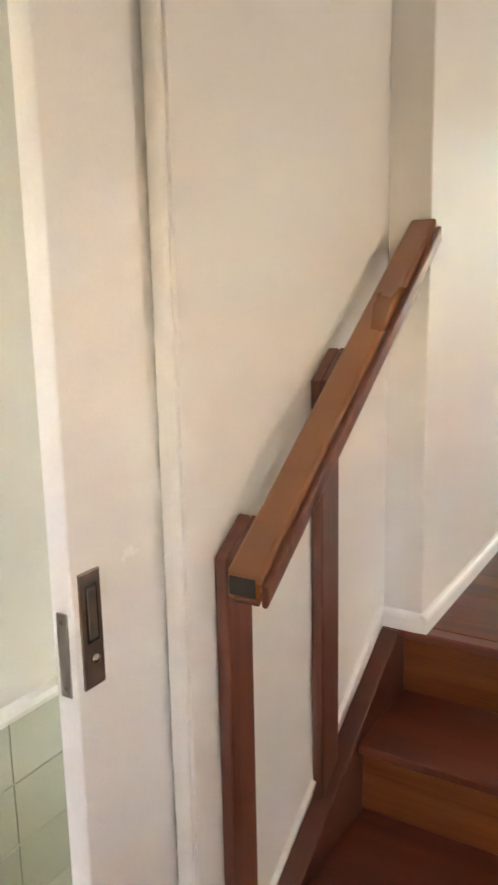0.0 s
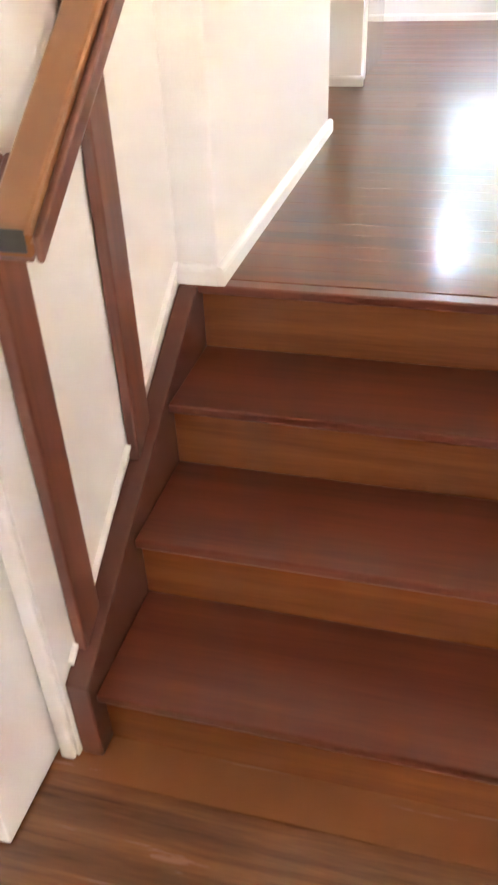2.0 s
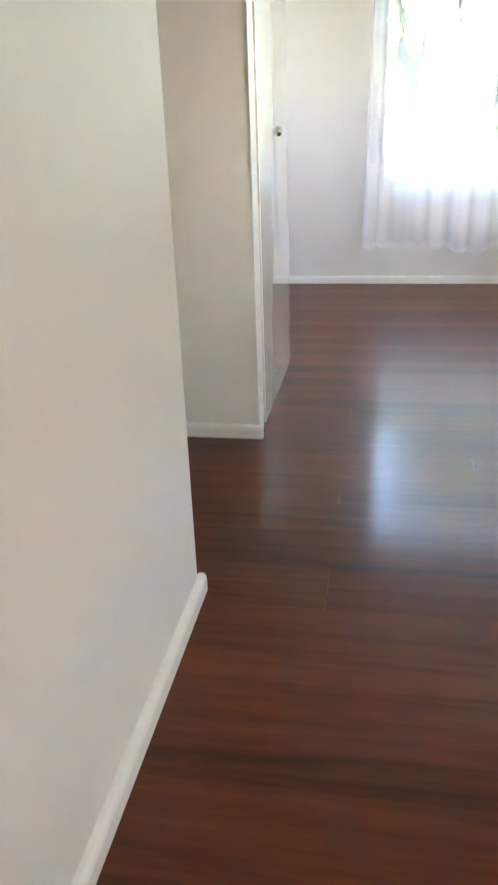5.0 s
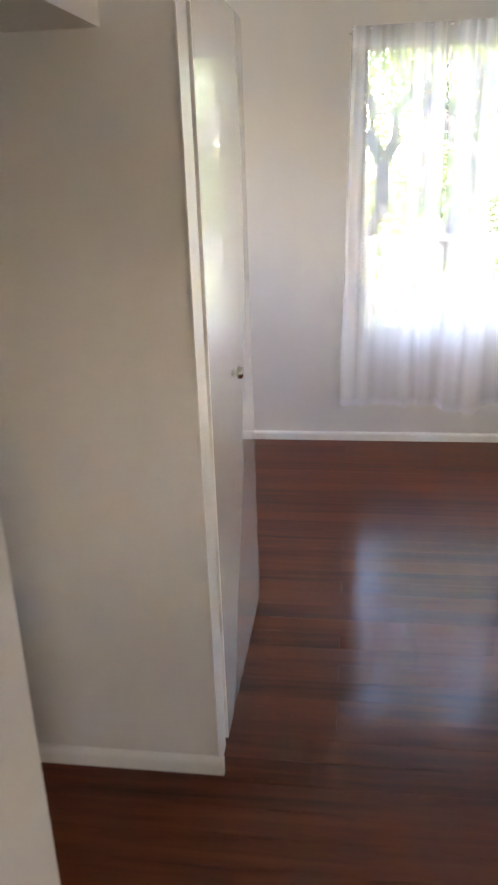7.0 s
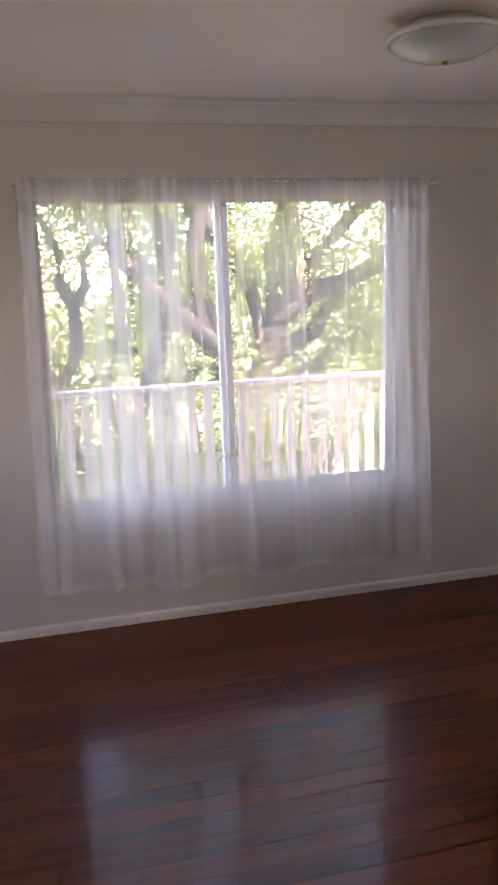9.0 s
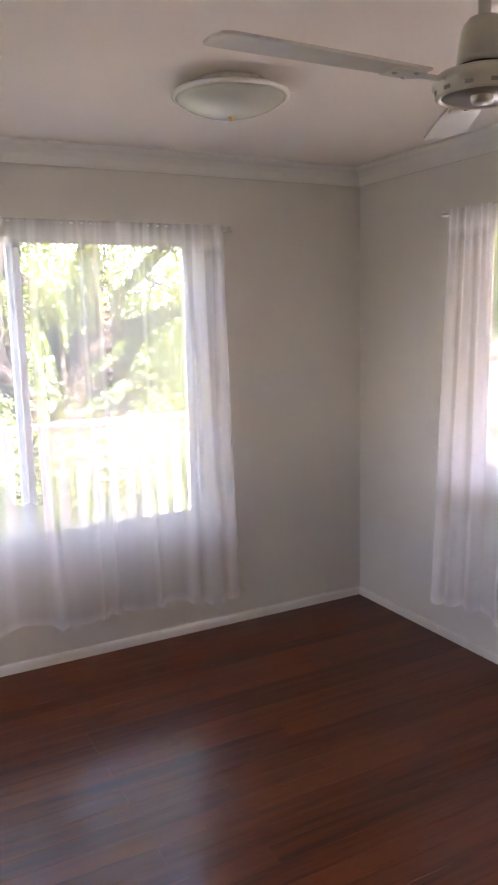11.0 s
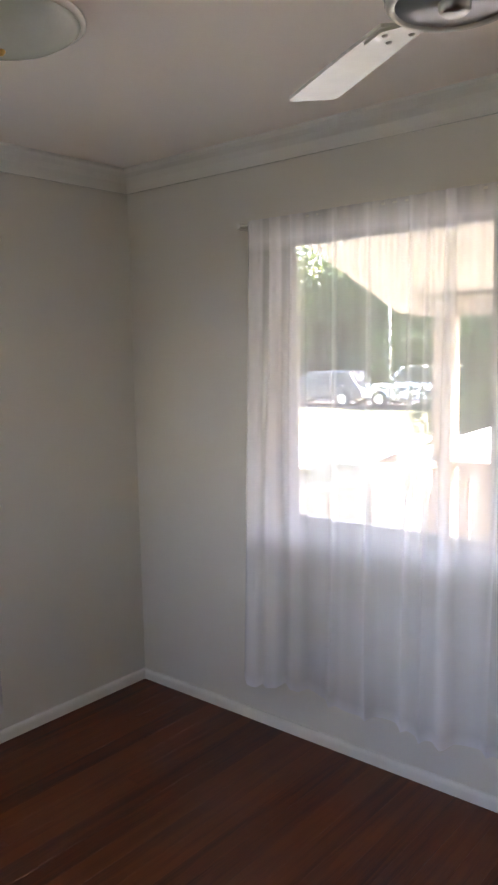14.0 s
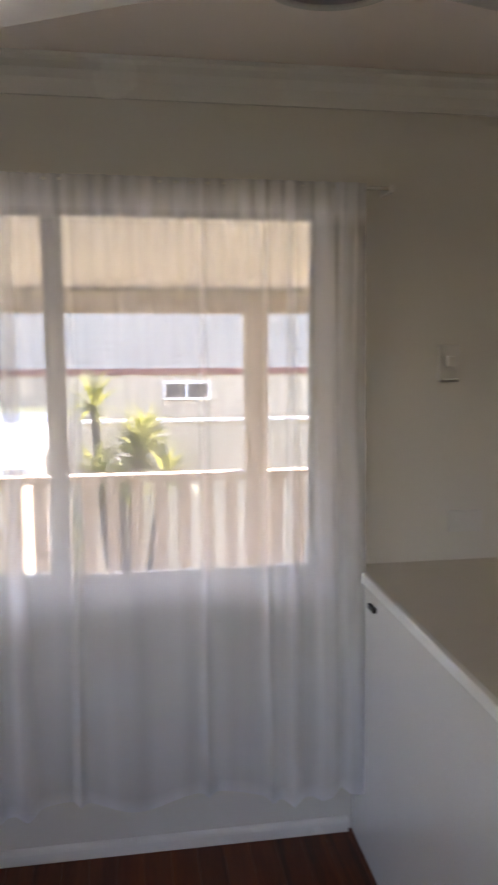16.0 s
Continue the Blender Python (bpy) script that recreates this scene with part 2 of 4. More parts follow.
def lathe(profile, steps=48):
    """A turned body round z from (radius, height) pairs."""
    bm = bmesh.new()
    rings = [[bm.verts.new((r * math.cos(2 * math.pi * i / steps), r * math.sin(2 * math.pi * i / steps), z)) for i in range(steps)]
             for r, z in profile]
    for a, b in zip(rings, rings[1:]):
        for i in range(steps):
            bm.faces.new((a[i], a[(i + 1) % steps], b[(i + 1) % steps], b[i]))
    bm.faces.new(rings[0][::-1])
    bm.faces.new(rings[-1])
    bmesh.ops.recalc_face_normals(bm, faces=bm.faces)
    return bm


def mesh_of(name, bm, mat, smooth=False):
    me = bpy.data.meshes.new(name)
    bm.to_mesh(me)
    bm.free()
    me.materials.append(mat)
    if smooth:
        me.polygons.foreach_set("use_smooth", [True] * len(me.polygons))
    return me


def part(name, bm, mat, parent=None, label="", smooth=False):
    ob = new(name, mesh_of(name, bm, mat, smooth))
    if parent:
        ob.parent = parent
    if label:
        ob["label"] = label
    return ob


def setting(name, bm, mat, label, category):
    return tagged(part(name, bm, mat), label, category, kind="structure")


def thing(name, label, category, at=(0, 0, 0), group=""):
    ob = new(name)
    ob.location = at
    return tagged(ob, label, category, group)


# ---- the shell ----
def wall_along(axis, face, out, a, b, z0, z1, hole=None):
    """A wall of one thickness; face is its room side, out the far side; hole = (from, to, sill, head)."""
    bm = bmesh.new()
    f0, f1 = min(face, out), max(face, out)

    def seg(p, q, lo, hi):
        if q - p < 1e-4 or hi - lo < 1e-4:
            return
        if axis == 0:
            bm_box(bm, (p, f0, lo), (q, f1, hi))
        else:
            bm_box(bm, (f0, p, lo), (f1, q, hi))

    if hole:
        h0, h1, s, t = hole
        seg(a, h0, z0, z1)
        seg(h1, b, z0, z1)
        seg(h0, h1, z0, s)
        seg(h0, h1, t, z1)
    else:
        seg(a, b, z0, z1)
    return bm


WIN_A = (0.425, 2.19, 0.565, 2.04)
WIN_B = (2.42, 4.165, 0.845, 2.052)
setting("wall_north", wall_along(0, WALL_A, WALL_A + 0.12, -1.6, WALL_B + 0.12, -0.1, CEIL + 0.1, WIN_A), PAINT, "warm off-white painted plaster wall with a wide window", "wall")
# opening added out of view to let fill light into the kitchen side
setting("wall_kitchen", wall_along(1, WALL_B, WALL_B + 0.12, -3.6, 1.35, LOW - 0.1, CEIL + 0.1, (0.0, 0.75, 1.1, 1.9)), PAINT, "plain painted kitchen wall with an added, unseen opening for fill light", "wall")
setting("wall_east", wall_along(1, WALL_B, WALL_B + 0.12, 1.35, WALL_A, LOW - 0.1, CEIL + 0.1, WIN_B), PAINT, "warm off-white painted plaster wall with a curtained window", "wall")
setting("wall_stair", wall_along(1, 0.0, -0.038, -0.815, 0.015, LOW - 0.1, CEIL + 0.1), PAINT, "off-white painted wall beside the timber stairs", "wall")
setting("wall_corridor", box((-0.11, 0.015, -0.022), (0.10, 1.518, CEIL + 0.1), 0.004), PAINT, "off-white painted corridor wall with a rounded outer corner", "wall")
setting("wall_hall_end", box((-1.6, 2.46, -0.1), (0.094, 2.55, CEIL + 0.1)), PAINT, "beige painted end wall of the side hall", "wall")
# unseen opening, added to light the east wall and its curtain
setting("wall_west", wall_along(1, -1.6, -1.72, 0.015, WALL_A + 0.12, -0.1, CEIL + 0.1, (3.9, 4.5, 1.1, 1.8)), PAINT, "plain painted wall with an added, unseen opening for fill light beside the wardrobe", "wall")
setting("wall_hall_near", box((-1.6, 1.428, -0.1), (-0.11, 1.518, CEIL + 0.1)), PAINT, "plain painted wall of the side hall", "wall")
setting("ceiling", box((-1.72, -3.72, CEIL), (WALL_B, WALL_A, CEIL + 0.12)), CEILING, "flat off-white painted plasterboard ceiling", "ceiling")
# unseen opening, added and sized to light the stairs
setting("wall_south", wall_along(0, -3.6, -3.72, 0.0, WALL_B + 0.12, LOW - 0.1, CEIL + 0.12, (2.15, 2.7, 0.7, 1.25)), PAINT, "plain painted wall with an added, unseen opening for fill light", "wall")

setting("wall_bathroom", box((-0.72, -3.72, LOW - 0.1), (-0.60, 0.015, CEIL + 0.1)), PAINT, "pale cream painted bathroom wall above low tiling", "wall")
# small unseen opening, added to light the bathroom
setting("wall_bathroom_south", wall_along(0, -3.6, -3.72, -0.6, 0.0, LOW - 0.1, CEIL + 0.12, (-0.52, -0.22, 0.95, 1.45)), PAINT, "plain bathroom wall with a small added, unseen opening for fill light", "wall")
setting("wall_bathroom_front", wall_along(1, 0.0, -0.11, -3.6, -0.815, LOW - 0.1, CEIL + 0.1, (-1.62, -0.815, LOW - 0.1, 1.36)), PAINT, "painted wall round the bathroom doorway", "wall")

setting("wall_under_floor", box((1.552, 0.02, LOW - 0.1), (WALL_B, 0.06, -0.001)), PAINT, "plain painted step face under the upper floor", "wall")
setting("wall_stair_side", box((1.552, -0.84, LOW - 0.1), (1.65, 0.02, 0.9)), PAINT, "plain low wall on the open side of the stairs", "wall")

# ---- floors ----
setting("floor", box((-1.6, 0.06, -0.12), (WALL_B, WALL_A, -0.02)), SUBFLOOR, "polished red-brown hardwood board floor", "floor")
setting("floor_lower", box((-0.6, -3.6, LOW - 0.12), (WALL_B, 0.0, LOW - 0.02)), SUBFLOOR, "polished brown hardwood board floor below the steps", "floor")

# ---- skirtings and cornice ----
SK = 0.047
PROFILE = [(0, 0), (0.018, 0), (0.018, SK - 0.014), (0.0155, SK - 0.006), (0.010, SK - 0.001), (0.004, SK), (0, SK)]


def skirt(name, axis, face, side, a, b, z=0.0):
    """A skirting on a wall face; side is +1 or -1, the way into the room."""
    pts = [(face + side * d, z + h) for d, h in PROFILE]
    bm = prism(pts, axis, a, b)
    return setting(name, bm, WHITE, "white gloss painted timber skirting board", "skirting")


skirt("baseboard", 0, WALL_A, -1, -1.6, WALL_B)
skirt("baseboard", 1, WALL_B, -1, 2.342, WALL_A - 0.016)
skirt("baseboard", 1, 0.10, 1, -0.001, 1.534)
skirt("baseboard", 0, 1.518, 1, -0.1, 0.1)
skirt("baseboard", 0, 0.015, -1, 0.0, 0.1)
skirt("baseboard", 0, 2.46, -1, -1.6, 0.112)

CV = [(0, -0.09), (0.012, -0.09), (0.02, -0.078), (0.03, -0.05), (0.05, -0.03), (0.078, -0.02), (0.09, -0.012), (0.09, 0), (0, 0)]
setting("cornice", prism([(WALL_A - d, CEIL + h) for d, h in CV], 0, -1.6, WALL_B), WHITE, "white coved plaster cornice", "cornice")
setting("cornice", prism([(WALL_B - d, CEIL + h) for d, h in CV], 1, -3.6, WALL_A), WHITE, "white coved plaster cornice", "cornice")

# ---- stairs ----
RISE, GO = 0.175, 0.262
stair = thing("staircase", "short flight of varnished red-brown hardwood stairs with four risers", "stairs", (0.05, 0, LOW))
SX0, SX1 = 0.05, 1.55


def local(bm, ob):
    bmesh.ops.translate(bm, verts=bm.verts, vec=-Vector(ob.location))
    return bm


for k in range(4):
    y = -GO * k
    top = -RISE * k
    low_end = top - RISE - (0.024 if k < 3 else 0.02)
    part("riser", local(box((SX0, y + 0.030, low_end), (SX1, y + 0.052, top - 0.0245)), stair), RISER, stair)
    back = y + (0.045 if k == 0 else GO + 0.0295)
    part("tread" if k else "nosing", local(box((SX0 if k else 0.001, y, top - 0.024), (SX1, back, top), 0.005), stair), TREAD, stair)
SLOPE = RISE / GO
s0, s1 = -0.806, -0.005


def string_top(y):
    return SLOPE * y + 0.055


part("string_board", local(prism([(s0, LOW), (0.06, LOW), (0.06, -0.03), (s1, min(string_top(s1), -0.003)), (s0, string_top(s0))], 0, 0.002, 0.05, 0.004), stair), STRING, stair)
setting("trim", prism([(s0 + 0.03, string_top(s0 + 0.03) + 0.003), (-0.012, string_top(-0.012) + 0.003), (-0.012, string_top(-0.012) + 0.011), (s0 + 0.03, string_top(s0 + 0.03) + 0.011)], 0, 0.0, 0.012), WHITE, "thin white bead along the stair string", "trim")

# ---- handrail ----
rail = thing("handrail", "worn varnished timber handrail on two flat posts against the wall", "handrail", (0.03, -0.73, -0.42))
RS = (0.992 - 0.416) / (0.01 + 0.785)


def rail_top(y):
    return 0.416 + RS * (y + 0.785)


def bar(x0, x1, below0, below1, y0=-0.785, y1=0.012, bevel=0.006):
    return prism([(y0, rail_top(y0) - below1), (y1, rail_top(y1) - below1), (y1, rail_top(y1) - below0), (y0, rail_top(y0) - below0)], 0, x0, x1, bevel)


top_bar = part("rail", local(bar(0.053, 0.114, 0.0, 0.046), rail), RAIL, rail, "hand rail worn pale on its top edge")
part("rail_moulding", local(bar(0.1135, 0.126, 0.018, 0.054, -0.783, 0.012, 0.004), rail), POST, rail)
part("rail_core", local(bar(0.060, 0.109, 0.0455, 0.056, -0.780, 0.012, 0.002), rail), POST, rail)
part("rail_end", local(box((0.058, -0.7865, 0.378), (0.106, -0.7835, 0.409), 0.002), rail), RAILEND, rail, "dark bare end grain")
for y0, y1 in ((-0.745, -0.667), (-0.397, -0.316)):
    part("post", local(prism([(y0, string_top(y0) - 0.03), (y1, string_top(y1) - 0.03), (y1, rail_top(y1) - 0.03), (y0, rail_top(y0) - 0.03)], 0, 0.003, 0.028, 0.004), rail), POST, rail)
    part("block", local(prism([(y0, rail_top(y0) - 0.09), (y1, rail_top(y1) - 0.09), (y1, rail_top(y1) - 0.03), (y0, rail_top(y0) - 0.03)], 0, 0.0278, 0.0528, 0.003), rail), POST, rail)

# ---- pocket door ----
pocket = thing("sliding_door", "off-white pocket sliding door standing partly drawn from the wall", "door", (-0.07, -0.95, LOW + 0.01))
part("leaf", local(box((-0.083, -1.0200, LOW + 0.01), (-0.043, -0.76, 1.34), 0.003), pocket), WHITE, pocket)
plate = part("flush_pull", local(box((-0.0435, -1.0080, 0.292), (-0.039, -0.9660, 0.465), 0.002), pocket), METAL, pocket, "dark bronze flush pull with a thumb turn")
part("recess", local(box((-0.0395, -0.9950, 0.365), (-0.0375, -0.9780, 0.44), 0.0008), pocket), SATIN, plate)
part("recess_shadow", local(box((-0.0392, -0.9990, 0.360), (-0.0382, -0.9750, 0.446), 0.0004), pocket), BLACK, plate)
knob = lathe([(0.008, 0), (0.008, 0.003), (0.005, 0.006), (0.001, 0.007)], 16)
bmesh.ops.transform(knob, matrix=pose(-0.039, -0.9860, 0.335, 0, 90, 0), verts=knob.verts)
part("thumb_turn", local(knob, pocket), CHROME, plate, smooth=True)
edge = part("edge_plate", local(box((-0.073, -1.0225, 0.285), (-0.053, -1.0190, 0.41), 0.001), pocket), SATIN, pocket, "satin steel edge plate")
for z in (0.298, 0.397):
    part("screw", local(box((-0.066, -1.0235, z - 0.003), (-0.060, -1.0220, z + 0.003), 0.0005), pocket), METAL, edge)
setting("door_jamb", box((-0.036, -0.829, LOW), (-0.004, -0.8153, 1.42), 0.006), PAINT, "white painted pocket door jamb", "door frame")
setting("door_jamb", box((-0.11, -0.829, LOW), (-0.092, -0.8153, 1.42)), WHITE, "white painted pocket door jamb", "door frame")

# ---- bathroom tiling ----
tiling = setting("wall_tiling", box((-0.6, -1.4, LOW), (-0.596, 0.0, -0.075)), GROUT, "pale green-grey wall tiles below a white cap", "tiling")
tile_me = mesh_of("tile", box((0, 0.0015, 0.0015), (0.007, 0.5985, 0.1535), 0.001), TILE)
for row in range(4):
    for col in range(2):
        o = new("tile", tile_me)
        o.parent = tiling
        o.location = (-0.596, -1.3 + 0.6 * col, -0.078 - 0.155 * (row + 1))
setting("trim", prism([(-0.6, -0.075), (-0.574, -0.075), (-0.570, -0.062), (-0.576, -0.05), (-0.6, -0.046)], 1, -3.6, 0.0), WHITE, "white cap over the bathroom tiles", "trim")

# ---- side hall bulkhead ----
setting("bulkhead", box((-1.6, 1.519, 1.757), (-0.05, 2.46, CEIL - 0.001)), PAINT, "white painted bulkhead over the side hall", "bulkhead")
setting("trim", box((0.0945, 2.455, 0.0), (0.0995, 2.55, 1.93), 0.001), WHITE, "white painted timber stop at the wall end", "trim")

# ---- wardrobe ----
robe = thing("wardrobe", "white enamelled wardrobe with glossy doors and a small round knob", "wardrobe", (-0.2, 2.95, 0))
part("body", local(box((-0.55, 2.555, 0.0), (0.079, 3.297, 1.878), 0.004), robe), WHITE, robe)
door = part("door", local(box((0.082, 2.566, 0.012), (0.105, 3.297, 1.886), 0.003), robe), DOORPAINT, robe, "glossy white door that mirrors the curtain")
# solid black strip stands for the shade between stop and door
part("rebate", local(box((0.0795, 2.5505, 0.012), (0.0935, 2.5655, 1.87)), robe), BLACK, robe, "black strip for the shade in the gap beside the door")
kn = lathe([(0.006, 0), (0.007, 0.006), (0.014, 0.009), (0.017, 0.014), (0.017, 0.026), (0.012, 0.031), (0.001, 0.032)], 24)
bmesh.ops.transform(kn, matrix=pose(0.105, 2.885, 0.972, 0, 90, 0), verts=kn.verts)
part("knob", local(kn, robe), CHROME, door, "polished steel knob", smooth=True)


# ---- windows ----
def window(name, axis, face, hole, mull, label):
    """A sliding aluminium window in a wall: outer frame, two sashes with panes and a sill board."""
    a, b, s, t = hole
    w = thing(name, label, "window")
    w["kind"] = "structure"

    def bx(p, q, lo, hi, d0, d1, bevel=0.002):
        if axis == 0:
            return box((p, face + d0, lo), (q, face + d1, hi), bevel)
        return box((face + d0, p, lo), (face + d1, q, hi), bevel)

    fr = part("window_frame", bx(a, b, s, s + 0.035, 0.03, 0.10), ALU, w)
    part("head", bx(a, b, t - 0.03, t, 0.03, 0.10), ALU, fr)
    part("jamb", bx(a, a + 0.022, s + 0.035, t - 0.03, 0.03, 0.10), ALU, fr)
    part("jamb", bx(b - 0.022, b, s + 0.035, t - 0.03, 0.03, 0.10), ALU, fr)
    for p, q, d in ((a + 0.022, mull + 0.028, 0.042), (mull - 0.028, b - 0.022, 0.072)):
        z0, z1 = s + 0.035, t - 0.03
        sash = part("sash", bx(p, p + 0.032, z0, z1, d, d + 0.024), ALU, w)
        part("stile", bx(q - 0.032, q, z0, z1, d, d + 0.024), ALU, sash)
        part("bottom_rail", bx(p + 0.032, q - 0.032, z0, z0 + 0.034, d, d + 0.024), ALU, sash)
        part("top_rail", bx(p + 0.032, q - 0.032, z1 - 0.026, z1, d, d + 0.024), ALU, sash)
        pane = part("pane", bx(p + 0.032, q - 0.032, z0 + 0.034, z1 - 0.026, d + 0.010, d + 0.014, 0), GLASS, sash)
        pane.visible_shadow = False
    part("window_sill", bx(a + 0.001, b - 0.001, s - 0.02, s + 0.004, -0.006, 0.029, 0.002), WHITE, w)
    return w


window("window_1", 0, WALL_A, WIN_A, 1.302, "white aluminium sliding window looking onto a balcony and trees")
window("window_2", 1, WALL_B, WIN_B, 3.25, "white aluminium sliding window looking onto a covered veranda")


# ---- curtains ----
def curtain(name, axis, plane, a, b, top, hem_a, hem_b, rod_a, rod_b, pleats, depth, seed, clear, label):
    """A sheer curtain on a thin rod. pleats: (start, end, layers) in shares of the width; the cloth between them is a single layer;
    clear is the share of light that passes straight through one layer."""
    rnd = random.Random(seed)
    th = thing(name, label, "curtain")
    cols, rows = 640, 44
    width = b - a
    low = [rnd.uniform(0, 6.28) for _ in range(6)]
    bm = bmesh.new()
    grid, gather = [], []
    for j in range(rows + 1):
        v = j / rows
        line = []
        grow = 0.22 + 0.78 * v ** 0.8
        for i in range(cols + 1):
            u = i / cols
            layers, raised = 1.0, 0.0
            for k, (s, e, n) in enumerate(pleats):
                mid = (s + e) / 2 + 0.012 * noise.noise(Vector((k * 3.7, v * 1.5, seed)))
                half = (e - s) / 2 * (0.75 + 0.30 * v + 0.22 * noise.noise(Vector((k * 5.1, v * 1.1, seed + 3))))
                gap = (half - abs(u - mid)) * width
                p = min(max(gap / (0.018 + 0.03 * v) + 0.5, 0.0), 1.0)
                p = p * p * (3 - 2 * p)
                rim = math.exp(-(gap / 0.005) ** 2) * max(0.0, 1 - 1.35 * v)
                layers += (n - 1) * 0.72 * p + 0.22 * n * rim
                raised = max(raised, p)
            soft = math.sin(31 * u + low[0] + 1.8 * noise.noise(Vector((u * 4, v * 0.8, seed + 9))))
            d = depth * grow * (raised - 0.4) + 0.75 * depth * grow * soft + 0.004 * (1 - v) ** 5 * math.sin(260 * u + low[1])
            drift = 0.010 * v * math.sin(7 * u + low[2]) + 0.006 * v * v * math.sin(13 * u + low[3])
            c = (a + b) / 2 + (u - 0.5) * width * (1 + 0.03 * v) + drift
            hem = hem_a + (hem_b - hem_a) * u + 0.008 * math.sin(21 * u + low[4]) - 0.022 * raised - 0.010 * soft
            z = top - (top - hem) * v
            dd = plane - d - 0.05 * v ** 1.1 - 0.010 * (1 - v) ** 6
            line.append(bm.verts.new((c, dd, z) if axis == 0 else (dd, c, z)))
            layers += 0.22 * max(0.0, noise.noise(Vector((u * 26, v * 0.6, seed + 6))))
            layers += 0.5 * max(0.0, noise.noise(Vector((u * 90, v * 3, seed + 2)))) * max(0.0, 1 - v / 0.12)
            # extra density low down imitates the cloth's glow below the sill
            low_glow = min(max((v - 0.66) / 0.16, 0.0), 1.0)
            layers += 1.1 * low_glow * low_glow * (3 - 2 * low_glow)
            layers += 1.2 * (v > 0.982) + 1.3 * (v < 0.05)
            gather.append(min(1 - clear ** layers, 0.93))
        grid.append(line)
    for p, q in zip(grid, grid[1:]):
        for i in range(cols):
            bm.faces.new((p[i], p[i + 1], q[i + 1], q[i]))
    cloth = part("cloth", bm, VOILE, th, smooth=True)
    dense = cloth.data.attributes.new("gather", "FLOAT", "POINT")
    dense.data.foreach_set("value", gather)
    r = bmesh.new()
    bmesh.ops.create_cone(r, cap_ends=True, segments=12, radius1=0.006, radius2=0.006, depth=rod_b - rod_a)
    m = pose((rod_a + rod_b) / 2, plane + 0.002, top - 0.012, 0, 90, 0) if axis == 0 else pose(plane + 0.002, (rod_a + rod_b) / 2, top - 0.012, 90, 0, 0)
    bmesh.ops.transform(r, matrix=m, verts=r.verts)
    part("rod", r, WHITE, th, "thin white rod", smooth=True)
    for e in (rod_a, rod_b):
        lo, hi = ((e - 0.008, plane - 0.006, top - 0.024), (e + 0.008, plane + 0.085, top)) if axis == 0 else ((plane - 0.006, e - 0.008, top - 0.024), (plane + 0.085, e + 0.008, top))
        part("bracket", box(lo, hi, 0.003), WHITE, th)
    return th


curtain("sheer_curtain", 0, WALL_A - 0.085, 0.402, 2.275, 2.07, 0.262, 0.215, 0.395, 2.33,
        ((0.0, 0.037, 2.6), (0.048, 0.078, 2.2), (0.152, 0.178, 2.0), (0.196, 0.235, 2.2), (0.261, 0.305, 2.5), (0.318, 0.358, 2.3), (0.50, 0.516, 2.2), (0.618, 0.625, 1.6), (0.656, 0.663, 1.6),
         (0.776, 0.783, 1.7), (0.868, 0.895, 2.2), (0.91, 0.95, 2.4), (0.965, 1.0, 2.2)), 0.020, 5, 0.73,
        "white sheer voile curtain gathered on a thin rod over the window")
curtain("sheer_curtain", 1, WALL_B - 0.085, 2.345, 4.205, 2.085, 0.225, 0.275, 2.265, 4.26,
        ((0.01, 0.042, 2.4), (0.052, 0.087, 2.6), (0.114, 0.128, 2.4), (0.160, 0.166, 1.8), (0.254, 0.260, 1.7), (0.455, 0.461, 1.6), (0.535, 0.556, 2.8), (0.585, 0.591, 1.7), (0.623, 0.629, 1.8),
         (0.702, 0.708, 1.8), (0.780, 0.787, 1.9), (0.853, 0.890, 2.0), (0.908, 0.945, 2.4), (0.955, 1.0, 2.4)), 0.018, 11, 0.63,
        "white sheer voile curtain hanging in soft folds below the sill")

# ---- ceiling fan ----
fan = thing("ceiling_fan", "off-white three-blade ceiling fan at rest under the ceiling", "fan", (1.852, 2.777, CEIL - 0.006))
part("canopy", lathe([(0.055, 0.006), (0.055, -0.012), (0.045, -0.03), (0.016, -0.045)], 32), FANWHITE, fan, smooth=True)
part("downrod", lathe([(0.013, -0.030), (0.013, -0.190)], 24), FANWHITE, fan, smooth=True)
part("motor_cover", lathe([(0.016, -0.145), (0.032, -0.148), (0.043, -0.160), (0.049, -0.180), (0.056, -0.230), (0.056, -0.242), (0.02, -0.243)], 40), FANWHITE, fan, smooth=True)
part("collar", lathe([(0.050, -0.242), (0.057, -0.244), (0.057, -0.254), (0.05, -0.256)], 40), BLACK, fan, smooth=True)
part("hub", lathe([(0.05, -0.254), (0.098, -0.260), (0.106, -0.268), (0.106, -0.284), (0.100, -0.288), (0.100, -0.304), (0.094, -0.309), (0.088, -0.306), (0.086, -0.303)], 48), FANWHITE, fan, "round enamelled motor hub", smooth=True)
part("dish", lathe([(0.0865, -0.304), (0.078, -0.296), (0.05, -0.291), (0.022, -0.291)], 48), FANDISH, fan, "grey recessed underside", smooth=True)
part("cap", lathe([(0.024, -0.290), (0.024, -0.314), (0.018, -0.320), (0.001, -0.321)], 32), SATIN, fan, smooth=True)
vent_me = mesh_of("vent", box((0.1005, -0.009, -0.300), (0.1015, 0.009, -0.292), 0), FANDISH)
for k in range(12):
    slot = new("vent", vent_me)
    slot.parent = fan
    slot.matrix_local = pose(0, 0, 0, 0, 0, 30 * k)


